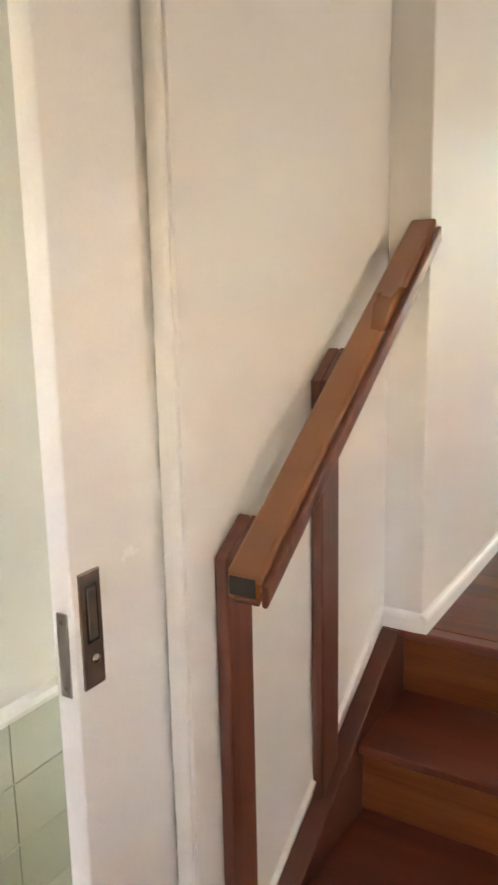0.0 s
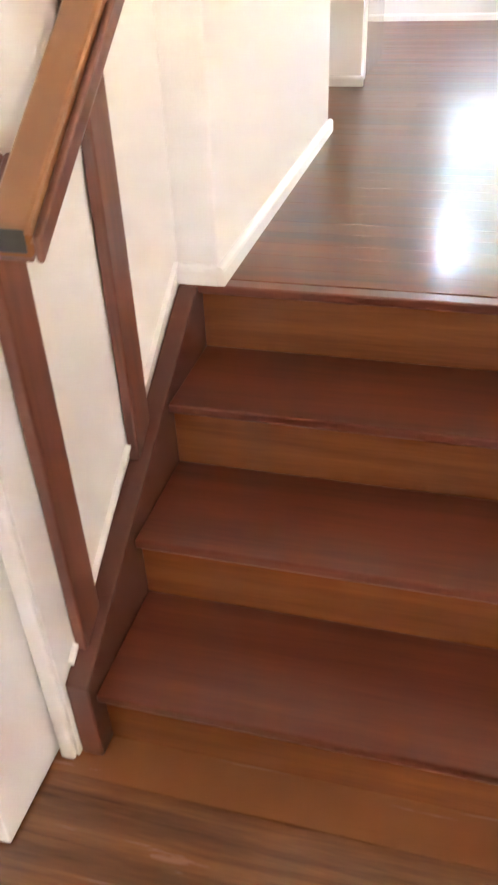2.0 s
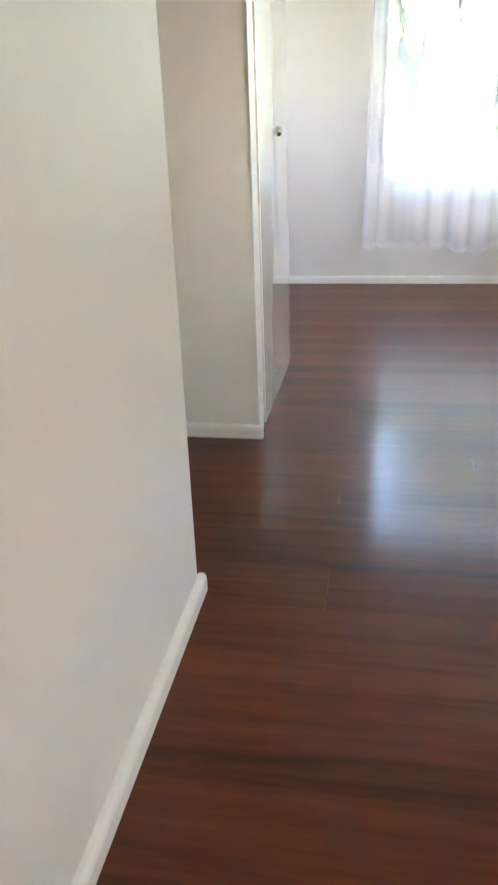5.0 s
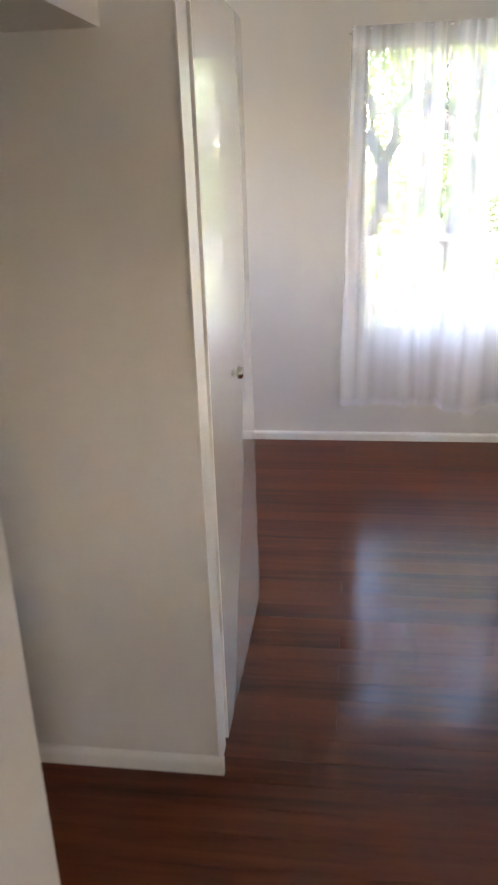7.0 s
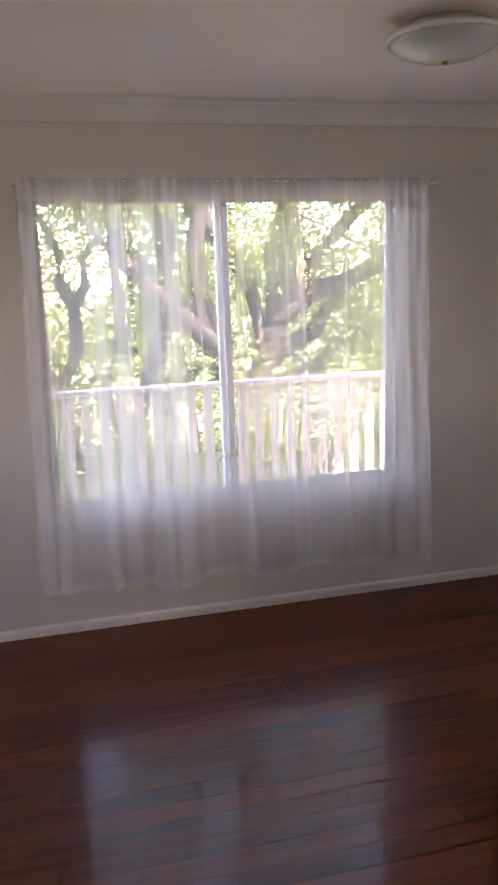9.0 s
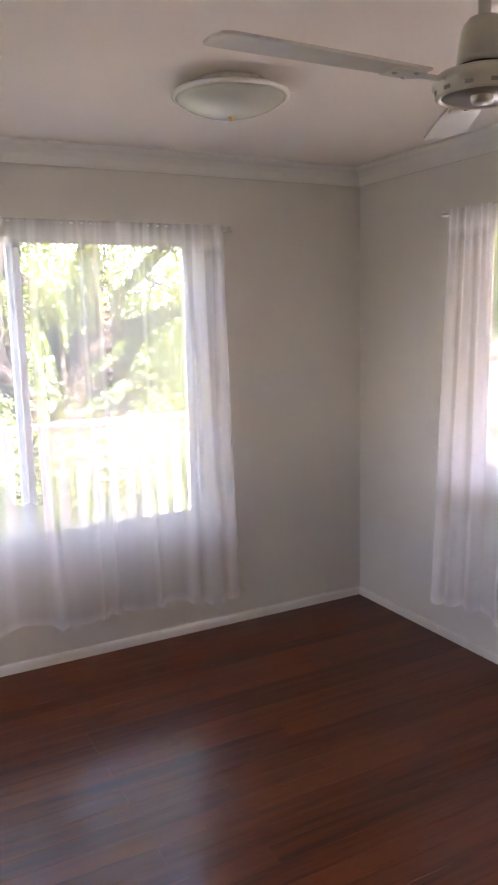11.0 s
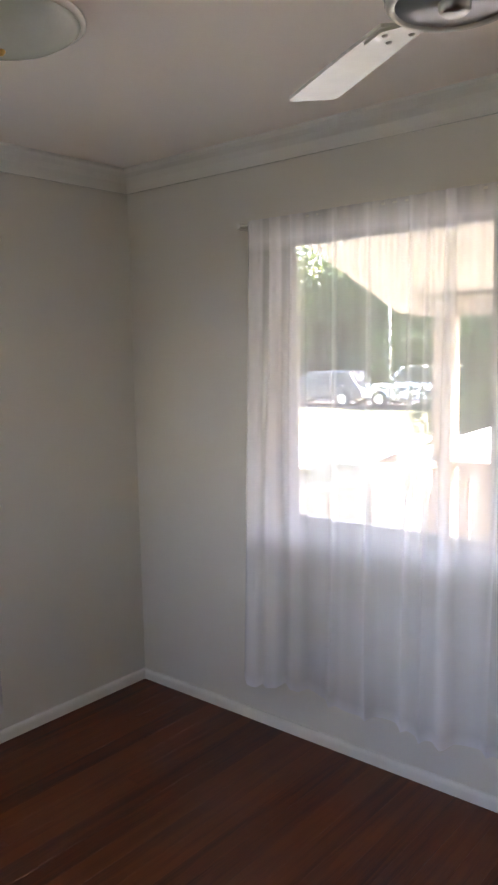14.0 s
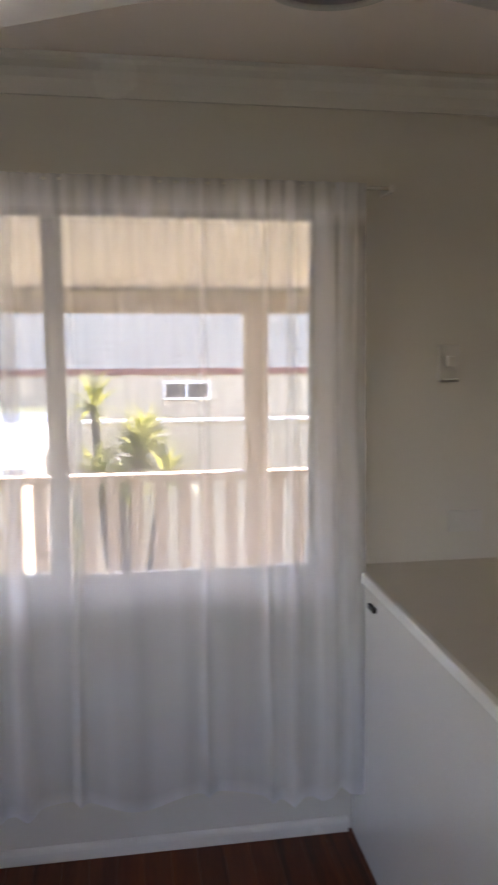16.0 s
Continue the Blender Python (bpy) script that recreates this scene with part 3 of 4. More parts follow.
def blade_mesh():
    bm = bmesh.new()
    outline = [(0.16, -0.044), (0.30, -0.052), (0.45, -0.057), (0.59, -0.061), (0.612, -0.060), (0.620, -0.052), (0.622, 0.0), (0.616, 0.046), (0.600, 0.057), (0.45, 0.055), (0.30, 0.051), (0.16, 0.044)]
    up = [bm.verts.new((x, y, 0.0 - 0.25 * abs(y) * 0.1)) for x, y in outline]
    dn = [bm.verts.new((x, y, -0.006 - 0.25 * abs(y) * 0.1)) for x, y in outline]
    bm.faces.new(up)
    bm.faces.new(dn[::-1])
    for i in range(len(outline)):
        j = (i + 1) % len(outline)
        bm.faces.new((up[j], up[i], dn[i], dn[j]))
    bmesh.ops.recalc_face_normals(bm, faces=bm.faces)
    return bm


blade_me = mesh_of("blade", blade_mesh(), FANBLADE)
arm_bm = prism([(0.085, -0.012), (0.15, -0.014), (0.17, -0.04), (0.235, -0.04), (0.235, 0.04), (0.17, 0.04), (0.15, 0.014), (0.085, 0.012)], 2, -0.012, -0.007)
arm_me = mesh_of("blade_arm", arm_bm, FANWHITE)
screw_me = mesh_of("screw", lathe([(0.006, -0.012), (0.006, -0.014), (0.003, -0.016)], 10), SATIN)
for ang in (55.5, 174.5, 287.0):
    b = new("blade", blade_me)
    b.parent = fan
    b.matrix_local = pose(0, 0, -0.274, 0, 0, ang) @ pose(0, 0, 0, 0, -2.5, 0) @ pose(0, 0, 0, -7, 0, 0)
    arm = new("blade_arm", arm_me)
    arm.parent = b
    for sx, sy in ((0.185, 0.025), (0.185, -0.025), (0.222, 0.0)):
        sc = new("screw", screw_me)
        sc.parent = b
        sc.location = (sx, sy, 0)

# ---- ceiling light ----
lamp = thing("ceiling_light", "round frosted glass ceiling light with a white rim, switched off", "light", (1.805, 3.875, CEIL))
part("base", lathe([(0.118, 0), (0.118, -0.028), (0.11, -0.036), (0.05, -0.038)], 48), WHITE, lamp, smooth=True)
part("rim", lathe([(0.105, -0.026), (0.186, -0.034), (0.197, -0.040), (0.197, -0.048), (0.188, -0.054), (0.177, -0.050)], 64), WHITE, lamp, smooth=True)
part("shade", lathe([(0.188, -0.049), (0.172, -0.064), (0.144, -0.081), (0.106, -0.096), (0.058, -0.107), (0.012, -0.111)], 64), OPAL, lamp, "frosted marbled glass dish", smooth=True)
part("finial", lathe([(0.012, -0.109), (0.012, -0.115), (0.006, -0.122), (0.001, -0.123)], 20), BRASS, lamp, smooth=True)

# ---- bench beside the window ----
bench = thing("bench", "white panelled bench with a beige laminate top against the wall", "bench", (2.4, 1.84, 0))
part("front_panel", local(box((1.75, 2.31, 0.0), (WALL_B - 0.001, 2.327, 0.893), 0.002), bench), DOORPAINT, bench)
part("body", local(box((1.77, 1.36, 0.0), (WALL_B - 0.001, 2.309, 0.89)), bench), WHITE, bench)
part("benchtop", local(box((1.74, 1.35, 0.894), (WALL_B - 0.001, 2.316, 0.920), 0.002), bench), LAMINATE, bench, "beige laminate top")
part("edge_strip", local(box((1.74, 2.3165, 0.890), (WALL_B - 0.001, 2.338, 0.923), 0.004), bench), WHITE, bench)
part("catch", local(box((2.95, 2.327, 0.832), (3.005, 2.338, 0.848), 0.002), bench), BLACK, bench, "small dark catch")

# ---- wall plates ----
plate1 = thing("phone_socket", "small pale plastic wall socket above the bench", "socket", (WALL_B, 2.037, 1.565))
part("plate", box((-0.012, -0.035, -0.055), (0, 0.035, 0.055), 0.003), PLASTIC, plate1)
part("jack", box((-0.03, -0.012, -0.015), (-0.012, 0.012, 0.02), 0.003), PLASTIC, plate1)
part("ledge", box((-0.02, -0.03, -0.062), (-0.002, 0.03, -0.054), 0.001), SATIN, plate1)
plate2 = thing("power_point", "white double power point on the wall above the bench", "socket", (WALL_B, 1.962, 1.05))
part("plate", box((-0.01, -0.058, -0.036), (0, 0.058, 0.036), 0.003), PLASTIC, plate2)
for sy in (-0.03, 0.03):
    part("rocker", box((-0.013, sy - 0.006, 0.012), (-0.009, sy + 0.006, 0.026), 0.001), PLASTIC, plate2)
    part("outlet", box((-0.011, sy - 0.012, -0.018), (-0.0095, sy + 0.012, 0.004), 0), PLASTIC, plate2)

# ---- outside: balcony to the north ----
DECK = material("deck_timber", (0.30, 0.275, 0.245), 0.6, vary=0.12, scale=5, stretch=(1, 12, 1))
CREAM = material("cream_exterior_paint", (0.41, 0.35, 0.29), 0.5, vary=0.05, scale=4)
SHEET = material("beige_roof_sheet", (0.66, 0.63, 0.57), 0.5, vary=0.06, scale=2)
GRASS = material("ground_grass", (0.11, 0.115, 0.055), 0.9, vary=0.35, scale=0.8, grain=0.3, grain_scale=30)
BARK = material("tree_bark", (0.03, 0.026, 0.023), 0.9, vary=0.3, scale=9, bump=0.6, grain_scale=40)


def leaf(name, base, through):
    """Leaves: each with its own shade, letting some sunlight through."""
    m = material(name, base, 0.6, vary=0.25, scale=2.5, island=0.6, bump=0)
    n, l = m.node_tree.nodes, m.node_tree.links
    tl, mx = n.new("ShaderNodeBsdfTranslucent"), n.new("ShaderNodeMixShader")
    tl.inputs[0].default_value = (*through, 1)
    mx.inputs[0].default_value = 0.4
    l.new(n["Principled BSDF"].outputs[0], mx.inputs[1])
    l.new(tl.outputs[0], mx.inputs[2])
    l.new(mx.outputs[0], n["Material Output"].inputs[0])
    return m


LEAF = leaf("leaf_green", (0.072, 0.11, 0.03), (0.26, 0.32, 0.08))
CONCRETE = material("pale_concrete", (0.50, 0.48, 0.44), 0.8, vary=0.12, scale=2)
ZINC = material("pale_metal_roof", (0.62, 0.64, 0.66), 0.4, vary=0.06, scale=3)
ASPHALT = material("asphalt", (0.055, 0.055, 0.057), 0.9, vary=0.15, scale=3)

def ground_z(x, y):
    """The land falls away below the house and rises towards the street."""
    r = min(max((x - 7.0) / 20.0, 0.0), 1.0)
    return -2.4 + 1.75 * r * r * (3 - 2 * r) - 0.02 * min(max(y - 8, 0), 25) * (1 if x > 7 else 0)


def ground_sheet():
    bm = bmesh.new()
    axis = [-400, -120, -40, -15] + [-5 + 3 * i for i in range(22)] + [90, 160, 400]
    grid = [[bm.verts.new((x, y, ground_z(x, y) + 0.06 * noise.noise(Vector((x * 0.3, y * 0.3, 0))))) for y in axis] for x in axis]
    for a, b in zip(grid, grid[1:]):
        for k in range(len(axis) - 1):
            bm.faces.new((a[k], b[k], b[k + 1], a[k + 1]))
    return bm


tagged(part("ground", ground_sheet(), GRASS, smooth=True), "dry green lawn and bare earth round the house", "ground", kind="structure")
tagged(part("balcony_deck", box((-1.5, WALL_A + 0.12, -0.16), (4.95, 6.75, -0.06)), DECK), "weathered timber balcony deck", "deck", kind="structure")
tagged(part("veranda_deck", box((WALL_B + 0.12, -2.0, -0.16), (5.0, WALL_A + 0.12, -0.06)), DECK), "weathered timber veranda deck", "deck", kind="structure")


def balustrade(name, p, q, top, pitch, width, label):
    """A rail on pickets from p to q."""
    p, q = Vector((*p, 0)), Vector((*q, 0))
    d = q - p
    n = d.length
    th = thing(name, label, "balustrade", (p.x, p.y, -0.06))
    th.rotation_euler = (0, 0, math.atan2(d.y, d.x))
    part("top_rail", box((0, -0.045, top + 0.06 - 0.04), (n, 0.045, top + 0.06), 0.004), CREAM, th)
    part("bottom_rail", box((0, -0.02, 0.08), (n, 0.02, 0.13), 0.003), CREAM, th)
    me = mesh_of("picket", box((-width / 2, -0.035, 0.04), (width / 2, -0.0205, top + 0.019), 0.0), CREAM)
    k = int(n / pitch)
    for i in range(k):
        o = new("picket", me)
        o.parent = th
        o.location = (pitch * (i + 0.5), 0, 0)
    return th


balustrade("balcony_balustrade", (-1.4, 6.6), (4.9, 6.6), 0.955, 0.118, 0.062, "cream painted timber picket balustrade on the balcony")


# ---- outside: veranda to the east ----
VX, VY = 4.9, 4.31
balustrade("veranda_balustrade", (VX, VY), (VX, -1.9), 0.93, 0.125, 0.068, "cream painted timber picket balustrade along the veranda")
balustrade("veranda_balustrade", (WALL_B + 0.14, VY), (VX - 0.05, VY), 0.93, 0.125, 0.052, "short cream painted balustrade closing the end of the veranda")
veranda = thing("veranda_roof", "beige sheet-lined veranda roof on timber beams", "roof", (4, 2, 1.8))


def sheet_roof():
    bm = bmesh.new()
    n = 60
    lo, hi = [], []
    for i in range(n + 1):
        y = -2.2 + 6.9 * i / n
        w = 0.006 * (i % 2)
        lo.append((bm.verts.new((WALL_B + 0.14, y, 2.42 + w)), bm.verts.new((VX + 0.25, y, 1.80 + w))))
        hi.append((bm.verts.new((WALL_B + 0.14, y, 2.45 + w)), bm.verts.new((VX + 0.25, y, 1.83 + w))))
    for i in range(n):
        for s in (lo, hi):
            bm.faces.new((s[i][0], s[i + 1][0], s[i + 1][1], s[i][1]))
        bm.faces.new((lo[i][1], lo[i + 1][1], hi[i + 1][1], hi[i][1]))
        bm.faces.new((lo[i][0], hi[i][0], hi[i + 1][0], lo[i + 1][0]))
    for i in (0, n):
        bm.faces.new((lo[i][0], lo[i][1], hi[i][1], hi[i][0]))
    bmesh.ops.recalc_face_normals(bm, faces=bm.faces)
    return bm


part("sheeting", local(sheet_roof(), veranda), SHEET, veranda)
part("beam", local(box((VX - 0.04, -2.0, 1.765), (VX + 0.04, VY + 0.15, 1.86), 0.004), veranda), CREAM, veranda)
for y in (VY - 0.05, 2.36, 0.3, -1.7):
    part("post", local(box((VX - 0.055, y - 0.06, -0.06), (VX + 0.055, y + 0.06, 1.765), 0.004), veranda), CREAM, veranda)
# out of view; eaves drawn out to shade the balcony pickets and south openings
setting("roof", box((-2.2, -5.6, CEIL + 0.13), (WALL_B + 0.70, WALL_A + 0.7, CEIL + 0.22)), SHEET, "unseen house roof with eaves sized to block the sun", "roof")


RED = material("red_brown_band", (0.16, 0.055, 0.05), 0.5, vary=0.1)
# white siding on the shaded side; the shade is put into this grey
BOARD = material("shaded_weatherboard", (0.28, 0.275, 0.26), 0.5, vary=0.04, scale=2)
RENDERED = material("cream_rendered_wall", (0.40, 0.355, 0.285), 0.7, vary=0.08, scale=1.5)
DARKGLASS = material("dark_window_pane", (0.05, 0.06, 0.07), 0.08, vary=0.1)
DEEPLEAF = leaf("dark_leaf", (0.05, 0.085, 0.032), (0.05, 0.09, 0.02))
PALELEAF = leaf("sunny_leaf", (0.09, 0.12, 0.03), (0.30, 0.33, 0.08))

# neighbour's house
hx = 16.0
house = thing("neighbour_house", "white weatherboard house, its shade put into a grey colour, over a cream rendered lower storey", "house", (hx, 2.0, -1.5))
part("lower_wall", local(box((hx, -6.0, -2.3), (hx + 7, 6.15, 0.92)), house), RENDERED, house)
part("band", local(box((hx - 0.06, -6.05, 0.92), (hx + 7, 6.2, 1.04), 0.01), house), RED, house)
part("upper_core", local(box((hx + 0.02, -6.0, 1.04), (hx + 7, 6.15, 3.7)), house), BOARD, house)
upper = part("cladding", local(box((hx + 0.005, -6.0, 1.04), (hx + 0.019, 6.15, 3.7)), house), BOARD, house)
wb = mesh_of("weatherboard", prism([(-0.03, 0.0), (0.0, 0.0), (0.0, 0.125), (-0.004, 0.125)], 1, 0.0, 12.1), BOARD)
for k in range(21):
    o = new("weatherboard", wb)
    o.parent = upper
    o.location = (hx - house.location.x, -6.0 - house.location.y, 1.042 + 0.126 * k - house.location.z)
part("roof", local(prism([(hx - 0.6, 3.7), (hx + 7.6, 3.7), (hx + 3.5, 5.4)], 1, -6.6, 6.8), house), RED, house)
for y0, y1, z0, z1 in ((1.38, 2.32, 0.42, 0.79), (-2.2, -1.0, 0.2, 0.8), (-4.6, -3.4, 0.2, 0.8), (-3.0, -1.2, 1.7, 2.8)):
    wdw = part("window", local(box((hx - 0.05, y0, z0), (hx - 0.005, y1, z1), 0.005), house), ALU, house)
    mid = (y0 + y1) / 2
    for a, b2 in ((y0 + 0.05, mid - 0.03), (mid + 0.03, y1 - 0.05)):
        part("pane", local(box((hx - 0.06, a, z0 + 0.05), (hx - 0.0505, b2, z1 - 0.05)), house), DARKGLASS, wdw)

# carport with a pale flat roof, and fences
carport = thing("carport", "carport with a sunlit pale flat metal roof", "carport", (12, 5.4, -1.5))
part("roof", local(prism([(9.6, 0.10), (14.6, 0.26), (14.6, 0.36), (9.6, 0.19)], 1, 4.1, 7.2), carport), ZINC, carport)
part("fascia", local(box((14.5, 4.0, 0.27), (14.66, 7.3, 0.44)), carport), material("yellow_fascia", (0.55, 0.48, 0.26), 0.6), carport)
part("wall", local(box((9.9, 4.3, -2.3), (14.4, 7.0, 0.09)), carport), RENDERED, carport)
shed = thing("low_shed", "low shed with a pale corrugated metal roof", "shed", (9.5, 9.0, -1.5))


def corrugated(x0, x1, y0, y1, z0, z1, n):
    bm = bmesh.new()
    rows = [[bm.verts.new((x, y0 + (y1 - y0) * i / n, z + 0.02 * math.sin(i * math.pi / 2))) for i in range(n + 1)] for x, z in ((x0, z0), (x1, z1))]
    low = [[bm.verts.new((v.co.x, v.co.y, v.co.z - 0.03)) for v in r] for r in rows]
    for i in range(n):
        for s in (rows, low):
            bm.faces.new((s[0][i], s[0][i + 1], s[1][i + 1], s[1][i]))
        for s in (0, 1):
            bm.faces.new((rows[s][i], rows[s][i + 1], low[s][i + 1], low[s][i]))
    bmesh.ops.recalc_face_normals(bm, faces=bm.faces)
    return bm


part("roof", local(corrugated(8.4, 11.0, 7.3, 12.0, 0.12, 0.30, 80), shed), ZINC, shed)
part("wall", local(box((8.6, 7.45, -2.4), (10.8, 11.9, 0.10)), shed), RENDERED, shed)
for n, (xa, ya, yb, zt) in enumerate(((7.9, 6.05, 7.4, 0.34), (7.8, 4.4, 6.0, 0.42), (10.5, -3.0, 3.6, 0.62))):
    fence = thing("boundary_fence", "cream panel boundary fence with a grey capping", "fence", (xa, ya, -2.4), "boundary fences")
    k = max(2, int((yb - ya) / 0.8))
    for i in range(k):
        part("panel", local(box((xa, ya + (yb - ya) * i / k + 0.008, -2.4), (xa + 0.04, ya + (yb - ya) * (i + 1) / k - 0.008, zt - 0.04)), fence), RENDERED, fence)
    part("capping", local(box((xa - 0.03, ya, zt - 0.039), (xa + 0.07, yb, zt), 0.004), fence), ZINC, fence)


# ---- trees ----
def limb(bm, pts, radii, seg=9):
    """A tapered, bent limb through some points."""
    rings = []
    for i, (p, r) in enumerate(zip(pts, radii)):
        p = Vector(p)
        d = (Vector(pts[min(i + 1, len(pts) - 1)]) - Vector(pts[max(i - 1, 0)])).normalized()
        u = d.orthogonal().normalized()
        w = d.cross(u)
        rings.append([bm.verts.new(p + (u * math.cos(2 * math.pi * k / seg) + w * math.sin(2 * math.pi * k / seg)) * r * (1 + 0.12 * noise.noise(p * 3 + u * k))) for k in range(seg)])
    for a, b in zip(rings, rings[1:]):
        best = min(range(seg), key=lambda s: (a[0].co - b[s].co).length)
        for k in range(seg):
            bm.faces.new((a[k], a[(k + 1) % seg], b[(k + 1 + best) % seg], b[(k + best) % seg]))
    bm.faces.new(rings[-1])


def bent(a, b, n, wobble, rnd):
    a, b = Vector(a), Vector(b)
    pts = []
    for i in range(n + 1):
        u = i / n
        q = a.lerp(b, u) + Vector((rnd.uniform(-1, 1), rnd.uniform(-1, 1), rnd.uniform(-0.4, 0.6))) * wobble * math.sin(math.pi * u)
        pts.append(q)
    return pts


def leaves(centres, count, spread, size, seed, flat=0.6):
    """Many small pointed leaves, scattered in uneven sprays round some centres."""
    rng = np.random.default_rng(seed)
    c = np.array(centres, float)
    pick = rng.integers(0, len(c), count)
    off = rng.normal(0, 1, (count, 3))
    off *= (rng.random((count, 1)) ** 0.4) * spread / np.maximum(np.linalg.norm(off, axis=1, keepdims=True), 1e-6)
    off[:, 2] *= flat
    pos = c[pick] + off
    d = rng.normal(0, 1, (count, 3))
    d[:, 2] = d[:, 2] * 0.5 - 0.35
    d /= np.linalg.norm(d, axis=1, keepdims=True)
    s = rng.normal(0, 1, (count, 3))
    s = np.cross(d, s)
    s /= np.maximum(np.linalg.norm(s, axis=1, keepdims=True), 1e-6)
    ln = size * rng.uniform(0.6, 1.5, (count, 1))
    wd = ln * 0.22
    up = np.cross(d, s) * ln * 0.1
    v = np.stack([pos, pos + d * ln * 0.5 + s * wd + up, pos + d * ln, pos + d * ln * 0.5 - s * wd + up], 1).reshape(-1, 3)
    f = np.arange(count * 4).reshape(-1, 4)
    me = bpy.data.meshes.new("crown")
    me.from_pydata(v.tolist(), [], f.tolist())
    return me


def tree(base, top, radius, limbs, label, leaf_mat, leaf_count, spread, size, seed, sprays=3, crown_from=0.0, name="tree"):
    rnd = random.Random(seed)
    th = thing(name, label, "tree", base)
    bm = bmesh.new()
    b0 = Vector((0, 0, 0))
    t = Vector(top) - Vector(base)
    pts = bent(b0, t, 7, 0.12 * t.length * 0.5, rnd)
    limb(bm, pts, [radius * (1 - 0.5 * i / 7) for i in range(8)])
    ends = []
    for start, end in limbs:
        e = Vector(end) - Vector(base)
        s = pts[min(int(start * 7), 7)]
        q = bent(s, e, 6, 0.1 * (e - s).length, rnd)
        limb(bm, q, [radius * 0.55 * (1 - 0.78 * i / 6) for i in range(7)], 7)
        for j in range(2, 7):
            for _ in range(sprays):
                far = q[j] + Vector((rnd.uniform(-1, 1), rnd.uniform(-1, 1), rnd.uniform(-0.5, 0.8))) * spread * 1.3
                limb(bm, bent(q[j], far, 3, 0.08, rnd), [radius * 0.1, radius * 0.08, radius * 0.05, radius * 0.03], 4)
                ends.append(far)
    part("trunk", bm, BARK, th, smooth=True)
    me = leaves(ends, leaf_count, spread, size, seed)
    me.materials.append(leaf_mat)
    cr = new("crown", me)
    cr.parent = th
    return th


# big leaning tree and its neighbours beyond the balcony
tree((1.7, 10.2, -2.4), (3.0, 10.1, 1.2), 0.24, [(1.0, (4.9, 9.8, 2.1)), (1.0, (3.6, 10.4, 3.4)), (0.85, (5.6, 10.6, 1.4)), (0.7, (1.5, 10.6, 3.4)), (1.0, (4.6, 9.2, 3.2)), (0.9, (6.6, 10.2, 3.0)),
     # unseen high limbs, added to keep bright sky out of the floor's reflection
     (1.0, (2.4, 9.4, 6.0)), (0.9, (0.8, 9.8, 6.2)), (1.0, (4.3, 9.6, 6.0)), (0.8, (1.4, 8.6, 6.4)), (1.0, (3.3, 8.6, 6.6)), (0.7, (0.0, 9.2, 6.4))],
     "leaning jacaranda with grey limbs and fine feathery green leaves", LEAF, 60000, 0.66, 0.052, 21, 3)
tree((1.45, 10.6, -2.4), (1.68, 10.5, 3.0), 0.125, [(0.8, (0.9, 10.8, 3.6)), (1.0, (2.3, 10.9, 3.9)), (0.7, (2.6, 11.2, 2.6))],
     "slim straight tree with dark bark", LEAF, 9000, 0.5, 0.052, 22, 2)
tree((1.35, 9.6, -2.4), (1.15, 9.7, 2.6), 0.085, [(0.9, (0.4, 9.9, 3.2)), (1.0, (1.6, 9.9, 3.6))],
     "slim leaning tree with dark bark", LEAF, 7000, 0.45, 0.052, 23, 2)
tree((0.4, 11.0, -2.4), (0.75, 11.0, 1.4), 0.15, [(1.0, (0.0, 11.3, 3.2)), (1.0, (1.3, 11.3, 3.0)), (0.8, (-0.8, 11.5, 2.6))],
     "forked pale-barked tree with sunny yellow-green leaves", PALELEAF, 14000, 0.6, 0.056, 24, 3)
tree((6.0, 13.5, -2.4), (6.2, 13.6, 2.2), 0.2, [(0.6, (4.4, 13.8, 2.0)), (0.8, (7.6, 13.8, 2.4)), (1.0, (6.4, 14, 5.0)), (0.5, (5.0, 13.0, 0.8)), (0.7, (8.2, 13.2, 4.0)), (0.4, (6.8, 12.9, 0.4))],
     "dense green tree behind the balcony", LEAF, 14000, 0.9, 0.12, 25, 3)
tree((-1.6, 14.0, -2.4), (-1.4, 14.0, 2.0), 0.2, [(0.6, (-3.0, 14.2, 2.0)), (0.8, (-0.4, 14.3, 3.6)), (1.0, (-1.6, 14, 5.0)), (0.5, (0.3, 14.0, 0.6))],
     "dense green tree behind the balcony", PALELEAF, 9000, 0.9, 0.12, 26, 3)
tree((2.6, 17.0, -2.4), (2.8, 17.0, 1.6), 0.2, [(0.6, (1.2, 17.2, 1.2)), (0.8, (4.4, 17.3, 2.0)), (1.0, (2.6, 17, 4.4)), (0.5, (3.8, 16.6, 0.2))],
     "dense green tree behind the balcony", LEAF, 10000, 1.1, 0.15, 27, 3)


def shrub(at, radius, height, mat, count, size, seed, label):
    rnd = random.Random(seed)
    th = thing("shrub", label, "shrub", at)
    bm = bmesh.new()
    ends = []
    for _ in range(14):
        a = rnd.uniform(0, 6.28)
        r = radius * rnd.uniform(0.1, 0.85)
        e = Vector((r * math.cos(a), r * math.sin(a), height * rnd.uniform(0.35, 0.95)))
        limb(bm, bent((0, 0, 0), e, 4, 0.06, rnd), [0.03, 0.025, 0.02, 0.014, 0.008], 5)
        ends += [e, e * 0.75, e * 0.5]
    part("stems", bm, BARK, th)
    me = leaves(ends, count, radius * 0.42, size, seed, 0.8)
    me.materials.append(mat)
    o = new("foliage", me)
    o.parent = th
    return th


